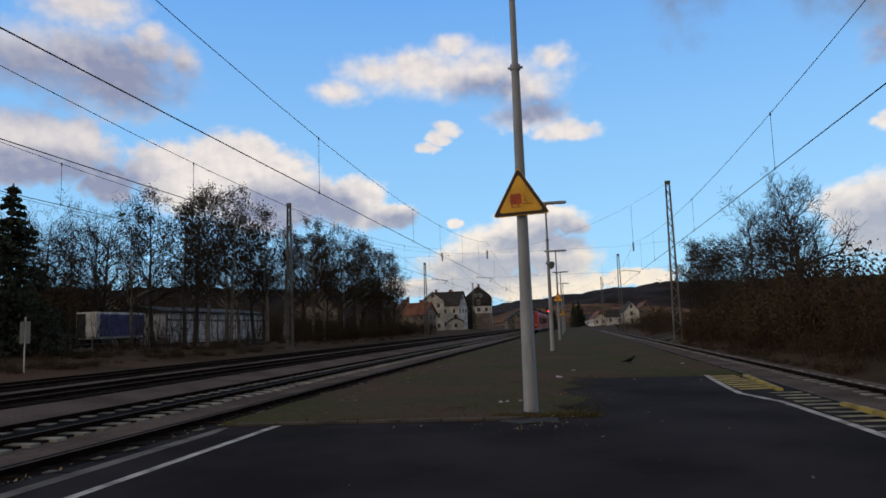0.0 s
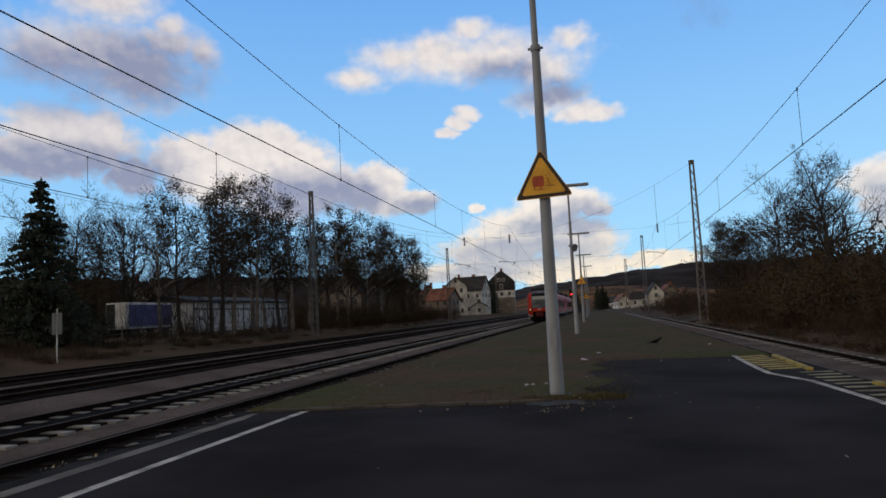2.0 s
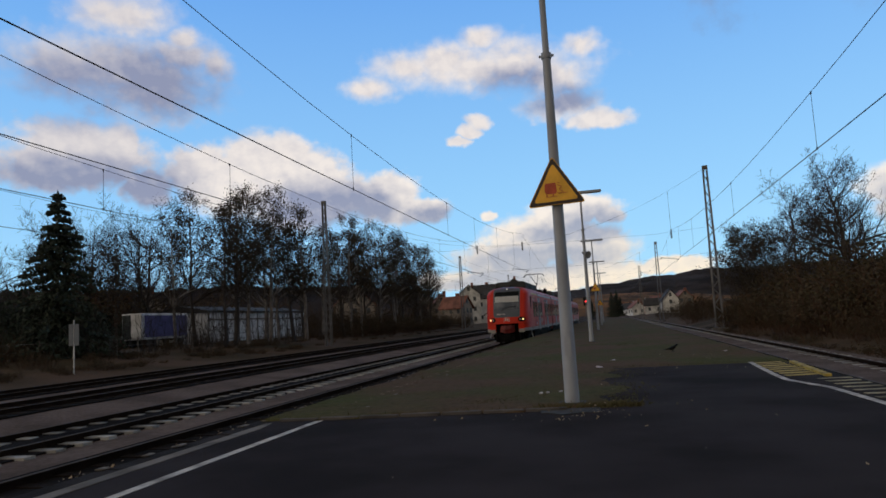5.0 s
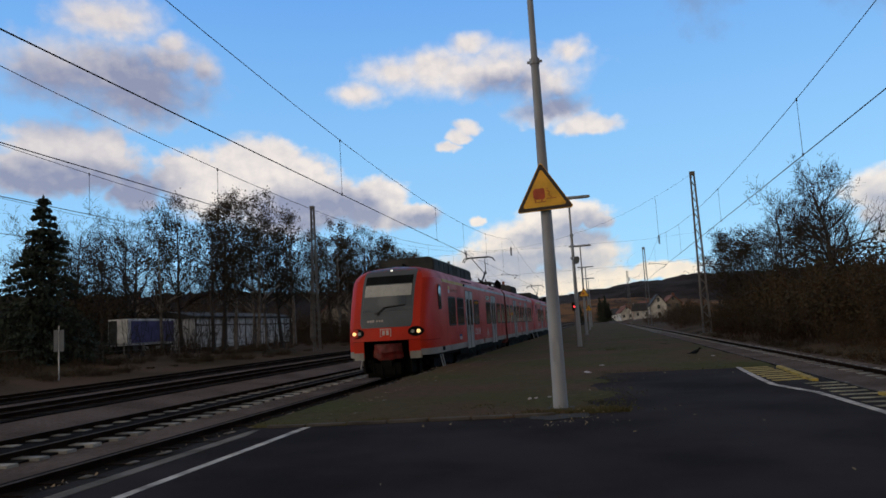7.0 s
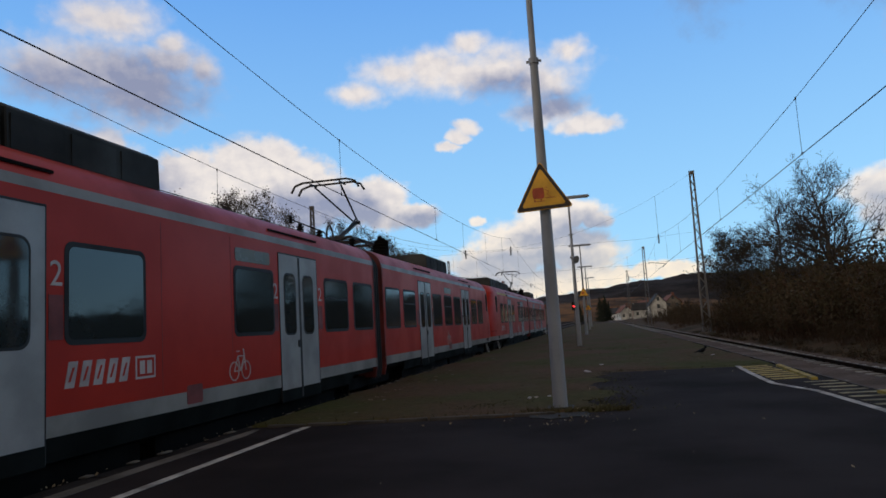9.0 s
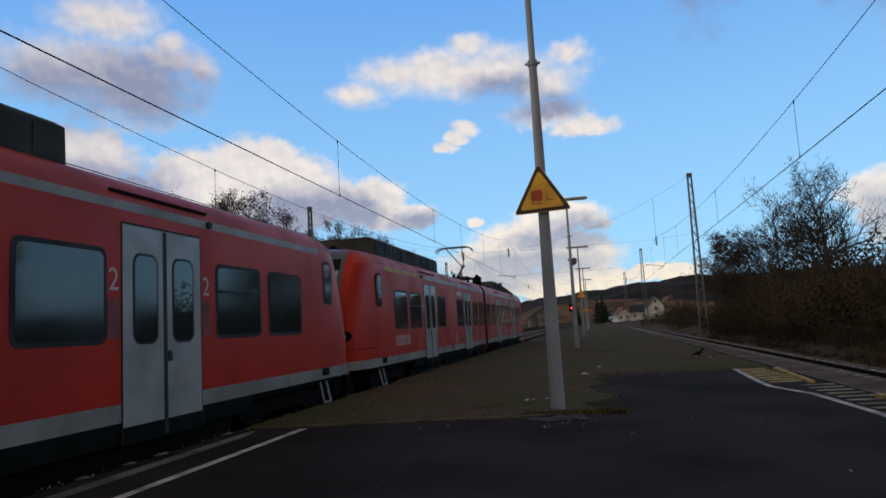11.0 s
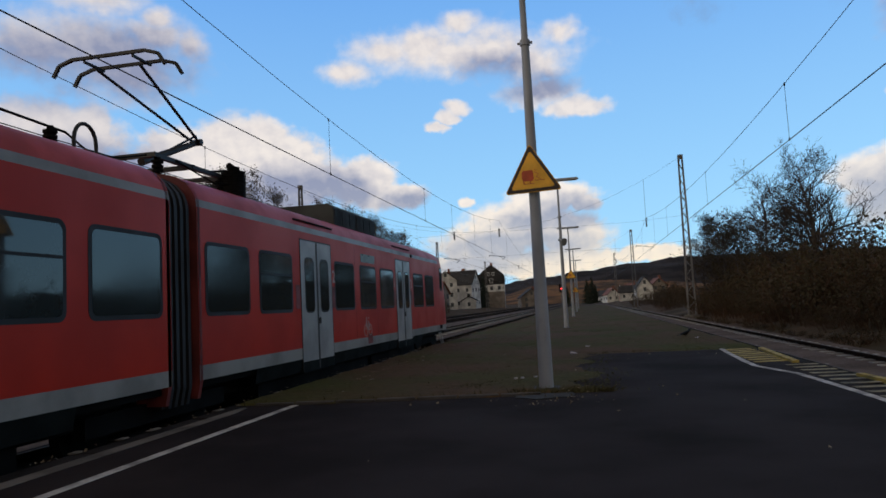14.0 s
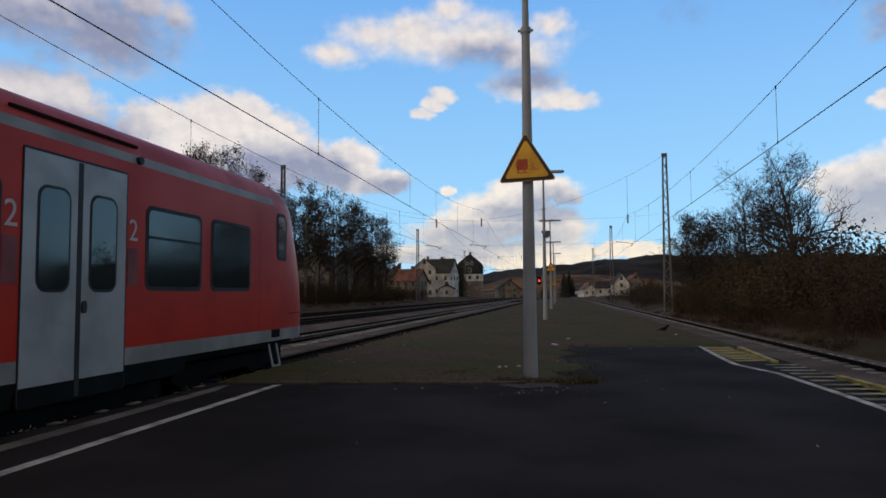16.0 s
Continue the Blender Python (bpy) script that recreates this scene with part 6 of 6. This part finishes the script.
def build_villa(x, y, turn):
    """A tall house: tan ground floor, white storey, a slate-hung storey and a steep slate gable."""
    v = holder("house", pose(x, y, 0.6, 0, 0, turn), "tall house with a white storey under a steep dark slate gable", "house", "houses beyond the line")
    w = 4.3
    for name, mat, z0, z1, g in (("ground_floor", "plaster_tan", -1.5, 5.0, 0.0), ("wall", "plaster", 5.0, 7.4, 0.0), ("slate_storey", "slate", 7.4, 10.0, 0.12)):
        bm = bmesh.new()
        bm_box(bm, -w - g, w + g, -4.5 - g, 4.5 + g, z0, z1)
        part(name, bm, mat, v)
    bm = bmesh.new()
    bm_prism(bm, [(-w - 0.35, 9.9), (w + 0.35, 9.9), (w - 0.2, 11.0), (0.6, 13.9), (-0.6, 13.9), (-w + 0.2, 11.0)], "y", -4.8, 4.8)
    rf = part("roof", bm, "slate", v, "steep slate gable roof")
    bm = bmesh.new()
    bm_box(bm, -0.4, 0.4, 0.5, 1.3, 13.0, 15.2)
    part("chimney", bm, "roof_tile", rf)
    for px, pz, pw, ph, face in ((-0.75, 10.6, 0.35, 0.9, -4.8), (0.75, 10.6, 0.35, 0.9, -4.8), (0.0, 8.1, 0.5, 1.3, -4.62), (-2.6, 5.6, 0.45, 1.2, -4.5), (0.0, 5.6, 0.45, 1.2, -4.5), (2.6, 5.6, 0.45, 1.2, -4.5)):
        bm = bmesh.new()
        bm_box(bm, px - pw - 0.12, px + pw + 0.12, face - 0.06, face + 0.05, pz - 0.12, pz + ph + 0.12)
        wn = part("window", bm, "trailer_white", v)
        bm = bmesh.new()
        bm_box(bm, px - pw, px + pw, face - 0.09, face, pz, pz + ph)
        part("pane", bm, "house_glass", wn)


build_villa(-31.6, 240, 5)
build_house(17.2, 219, 3, 4.6, 7, 4.2, 2.8, "plaster", "slate", 2, 1, False)
build_house(16.2, 262, 25, 6, 7, 3.6, 2.6, "plaster_pink", "roof_tile", 1, 2)
build_house(21.5, 300, 70, 6, 7, 3.6, 2.6, "plaster", "roof_tile", 1, 2)
build_house(12.4, 330, 0, 7, 7, 3.2, 2.6, "plaster_tan", "roof_tile", 1, 2)
build_house(26.0, 335, 30, 8, 8, 4.6, 3.0, "plaster", "slate", 2, 2)
build_house(10.4, 300, 15, 5, 6, 3.4, 2.4, "plaster", "roof_tile", 1, 2)
build_house(14.6, 246, 80, 4.5, 6, 3.2, 2.0, "plaster", "slate", 1, 2, False)
build_house(22.8, 236, 10, 5, 6, 4.6, 2.2, "plaster_tan", "roof_tile", 2, 2)
build_house(8.6, 352, 40, 6, 6, 3.4, 2.6, "plaster", "slate", 1, 2)
build_house(6.0, 400, 10, 8, 8, 3.8, 3.0, "plaster", "roof_tile", 2, 2)


def build_trailer():
    z = ground_z(-50, 70) + 0.35
    tr = holder("semi_trailer", pose(-51.0, 66.4, z - 0.35), "white box trailer with a dark purple side, parked behind the trees", "trailer")
    bm = bmesh.new()
    bm_box(bm, -1.25, 1.25, 0, 8.6, 0.85, 3.75)
    part("box", bm, "trailer_white", tr, bevel=0.05)
    bm = bmesh.new()
    bm_box(bm, 1.25, 1.27, 0.5, 8.3, 1.1, 3.5)
    part("side_panel", bm, "tarp_purple", tr, "dark purple printed side")
    for x0, x1 in ((-1.15, -0.1), (0.05, 1.15)):
        bm = bmesh.new()
        bm_box(bm, x0, x1, -0.03, 0.0, 0.95, 3.6)
        part("rear_door", bm, "box_grey" if x0 < 0 else "trailer_white", tr)
    bm = bmesh.new()
    bm_box(bm, -1.2, 1.2, -0.05, 0.15, 0.45, 0.7)
    bm_box(bm, -1.0, 1.0, 0, 8.6, 0.65, 0.85)
    part("chassis", bm, "black", tr)
    for y in (1.4, 2.7, 7.4):
        for s in (-1, 1):
            bm = bmesh.new()
            bm_bar(bm, (s * 0.85, y, 0.48), (s * 1.15, y, 0.48), 0.95, sides=20)
            part("wheel", bm, "rubber", tr)


build_trailer()


def build_hall():
    z = ground_z(-52, 90)
    hall = holder("storage_hall", pose(-52, 92, z), "long low white storage hall behind the trees", "building")
    bm = bmesh.new()
    bm_box(bm, -5, 2.6, -13.5, 15, -0.5, 3.9)
    part("wall", bm, "trailer_white", hall)
    bm = bmesh.new()
    bm_prism(bm, [(-5.3, 3.9), (2.9, 3.9), (2.9, 4.15), (-1.2, 4.9), (-5.3, 4.15)], "y", -13.8, 15.3)
    part("roof", bm, "slate", hall)
    for i in range(9):
        bm = bmesh.new()
        bm_box(bm, 2.6, 2.68, -13.3 + 3.15 * i, -13.1 + 3.15 * i, -0.4, 3.85)
        part("pilaster", bm, "concrete", hall)
    bm = bmesh.new()
    bm_box(bm, 2.6, 2.66, -13.4, 14.9, 2.9, 3.1)
    part("band", bm, "concrete", hall)


build_hall()


def build_post_sign():
    x, y = -25.7, 29.2
    z = ground_z(x, y)
    ps = holder("track_sign", pose(x, y, z, 0, 0, 35), "pale double-plate railway sign on a thin post", "sign")
    bm = bmesh.new()
    bm_bar(bm, (0, 0, -0.3), (0, 0, 2.6), 0.07, sides=8)
    part("post", bm, "galvanised", ps)
    for s in (-1, 1):
        bm = bmesh.new()
        bm_box(bm, s * 0.04, s * 0.22, -0.05, -0.02, 1.35, 2.4)
        part("plate", bm, "speaker", ps)


build_post_sign()


def build_signal(x, y):
    sg = holder("railway_signal", pose(x, y, RAIL - 0.2), "light signal showing red beside the track", "signal")
    bm = bmesh.new()
    bm_bar(bm, (0, 0, 0), (0, 0, 5.0), 0.14, sides=8)
    part("mast", bm, "mast_steel", sg)
    bm = bmesh.new()
    bm_box(bm, -0.35, 0.35, -0.05, 0.25, 3.4, 4.9)
    part("screen", bm, "black", sg)
    bm = bmesh.new()
    bm_bar(bm, (0.0, -0.06, 4.1), (0.0, -0.12, 4.1), 0.26, sides=12)
    part("lamp", bm, "signal_red", sg)


build_signal(-4.3, 128)


def build_fence():
    fence = holder("fence", pose(0, 0, 0), "low weathered fence and clutter at the yard's edge", "fence")
    rnd = random.Random(8)
    for i in range(22):
        y = 26 + 2.2 * i
        z = ground_z(-33, y)
        bm = bmesh.new()
        bm_bar(bm, (-33, y, z - 0.2), (-33, y, z + 1.1), 0.09)
        part("post", bm, "concrete", fence)
    for h in (0.55, 1.0):
        bm = bmesh.new()
        bm_bar(bm, (-33, 26, 0.35 + h), (-33, 72, 0.35 + h), 0.08, 0.04)
        part("rail", bm, "mast_steel", fence)


build_fence()


# ---- crow ----
M["crow_black"] = material("crow_black", (0.006, 0.006, 0.007), 0.7, grain=0.2, stain=0.2, bump=0.1, spec=0.1)


def build_crow():
    crow = holder("crow", pose(0, 0, 0), "black crow standing on the platform", "bird")
    bm = bmesh.new()
    rings = [(-0.20, 0.015, 0.16), (-0.14, 0.04, 0.165), (-0.06, 0.068, 0.18), (0.02, 0.075, 0.20), (0.09, 0.062, 0.225), (0.13, 0.042, 0.255), (0.15, 0.036, 0.285)]
    prev = None
    for x, r, z in rings:
        ring = [bm.verts.new((x, r * 0.9 * math.cos(2 * math.pi * i / 10), z + r * math.sin(2 * math.pi * i / 10))) for i in range(10)]
        if prev:
            for i in range(10):
                bm.faces.new((prev[i], prev[(i + 1) % 10], ring[(i + 1) % 10], ring[i]))
        else:
            bm.faces.new(ring[::-1])
        prev = ring
    bm.faces.new(prev)
    part("body", bm, "crow_black", crow, smooth=True)
    bm = bmesh.new()
    bmesh.ops.create_icosphere(bm, subdivisions=2, radius=0.045)
    bmesh.ops.translate(bm, vec=(0.165, 0, 0.30), verts=bm.verts)
    part("head", bm, "crow_black", crow, smooth=True)
    bm = bmesh.new()
    bm_bar(bm, (0.195, 0, 0.30), (0.26, 0, 0.29), 0.028, sides=6, w2=0.006)
    part("beak", bm, "crow_black", crow)
    bm = bmesh.new()
    bm_prism(bm, [(-0.16, -0.035), (-0.34, -0.05), (-0.34, 0.05), (-0.16, 0.035)], "z", 0.135, 0.155)
    part("tail", bm, "crow_black", crow)
    for s in (-1, 1):
        bm = bmesh.new()
        bm_prism(bm, [(0.08, 0.22), (0.02, 0.245), (-0.12, 0.20), (-0.26, 0.15), (-0.12, 0.15), (0.02, 0.16)], "y", s * 0.066, s * 0.078)
        part("wing", bm, "crow_black", crow)
        bm = bmesh.new()
        bm_bar(bm, (0.01, s * 0.035, 0.0), (0.0, s * 0.035, 0.14), 0.014, sides=5)
        bm_bar(bm, (-0.02, s * 0.035, 0.006), (0.06, s * 0.035, 0.006), 0.012, sides=5)
        part("leg", bm, "crow_black", crow)
    for o in crow.children:
        o.scale = (0.78, 0.78, 0.78 if not o.name.startswith("leg") else 0.5)
        if not o.name.startswith("leg"):
            o.location.z = -0.045
    return crow


# ---- small things on the platform ----


def build_edge_stones():
    rnd = random.Random(31)
    bm = bmesh.new()
    bm_box(bm, -0.04, 0.04, -0.12, 0.12, 0, 0.04)
    me = mesh_of("edge_stone", bm, "concrete", bevel=0.015)
    for x, y0, y1, step in ((EDGE_L + 0.06, 3.0, 44.0, 0.60), (-3.78, 10.2, 26.0, 0.8)):
        y = y0
        while y < y1:
            if rnd.random() < 0.8:
                ob = new("edge_stone", me)
                ob.matrix_world = pose(x + rnd.uniform(-0.05, 0.05), y, 0.0, 0, 0, rnd.uniform(-8, 8)) @ Matrix.Diagonal((rnd.uniform(0.7, 1.2), rnd.uniform(0.5, 1.1), rnd.uniform(0.3, 0.5), 1))
                tagged(ob, "pale weathered stone set in the platform edge", "stone", "edge stones")
            y += step * rnd.uniform(0.8, 1.2)


build_edge_stones()


def build_patch():
    rnd = random.Random(4)
    bm = bmesh.new()
    pts = [(-0.62 + (0.42 + 0.07 * rnd.uniform(-1, 1)) * math.cos(a), 9.45 + (0.55 + 0.1 * rnd.uniform(-1, 1)) * math.sin(a)) for a in [2 * math.pi * i / 18 for i in range(18)]]
    bm_prism(bm, pts, "z", -0.05, 0.012)
    tagged(part("repair_patch", bm, "foot", None), "rough dark concrete patch round a lamp post", "patch", kind="structure")


build_patch()


def build_rubbish():
    rnd = random.Random(12)
    for x, y, s in ((-0.04, 18.4, 0.11), (-0.36, 16.3, 0.12), (-1.18, 11.26, 0.06), (-1.08, 11.32, 0.05), (-0.88, 11.42, 0.05), (2.95, 20.4, 0.08)):
        bm = bmesh.new()
        s *= 0.75
        bm_prism(bm, [(-s, -s * 0.4), (0, -s * 0.55), (s, -s * 0.3), (s * 0.8, s * 0.4), (-s * 0.6, s * 0.5)], "z", 0.0, 0.02)
        ob = part("paper_scrap", bm, "sign_white", None)
        ob.matrix_world = pose(x, y, 0.02, rnd.uniform(-8, 8), rnd.uniform(-8, 8), rnd.uniform(0, 360))
        tagged(ob, "crumpled scrap of pale paper on the ground", "litter", "scraps of litter")


build_rubbish()


# ---- what moves ----
train_a = build_unit(False)
train_b = build_unit(True)
crow = build_crow()


def motions():
    # seconds, place of the leading nose along the track
    rows = [(0, 108.2), (1, 95.2), (2, 82.3), (3, 69.5), (4, 57.1), (5, 45.1), (6, 33.1), (7, 21.2), (7.5, 15.2), (8, 9.0), (8.5, 3.4), (9, -2.0), (9.5, -7.2), (10, -12.3), (11, -21.7),
            (12, -30.65), (13, -38.8), (13.5, -42.55), (14, -46.35), (15, -53.2), (16, -59.3)]
    for unit, behind in ((train_a, 0.0), (train_b, 36.5)):
        walk(unit, [(t, pose(TRACKS[0][0], y + behind, RAIL)) for t, y in rows])

    steps = [(0, 1.58, 21.0, 15), (1.5, 1.60, 21.1, 5), (4, 1.60, 21.2, -10), (5, 1.64, 21.2, 20), (7.3, 2.70, 21.1, 30), (8, 2.76, 21.1, 40), (9, 2.78, 21.1, 35), (12, 2.75, 21.1, 30), (14.5, 2.75, 21.1, 30),
             (15.5, 2.84, 21.8, 35), (16, 2.84, 21.8, 35)]
    walk(crow, [(t, pose(x, y, 0.02, 0, 0, turn)) for t, x, y, turn in steps])


motions()
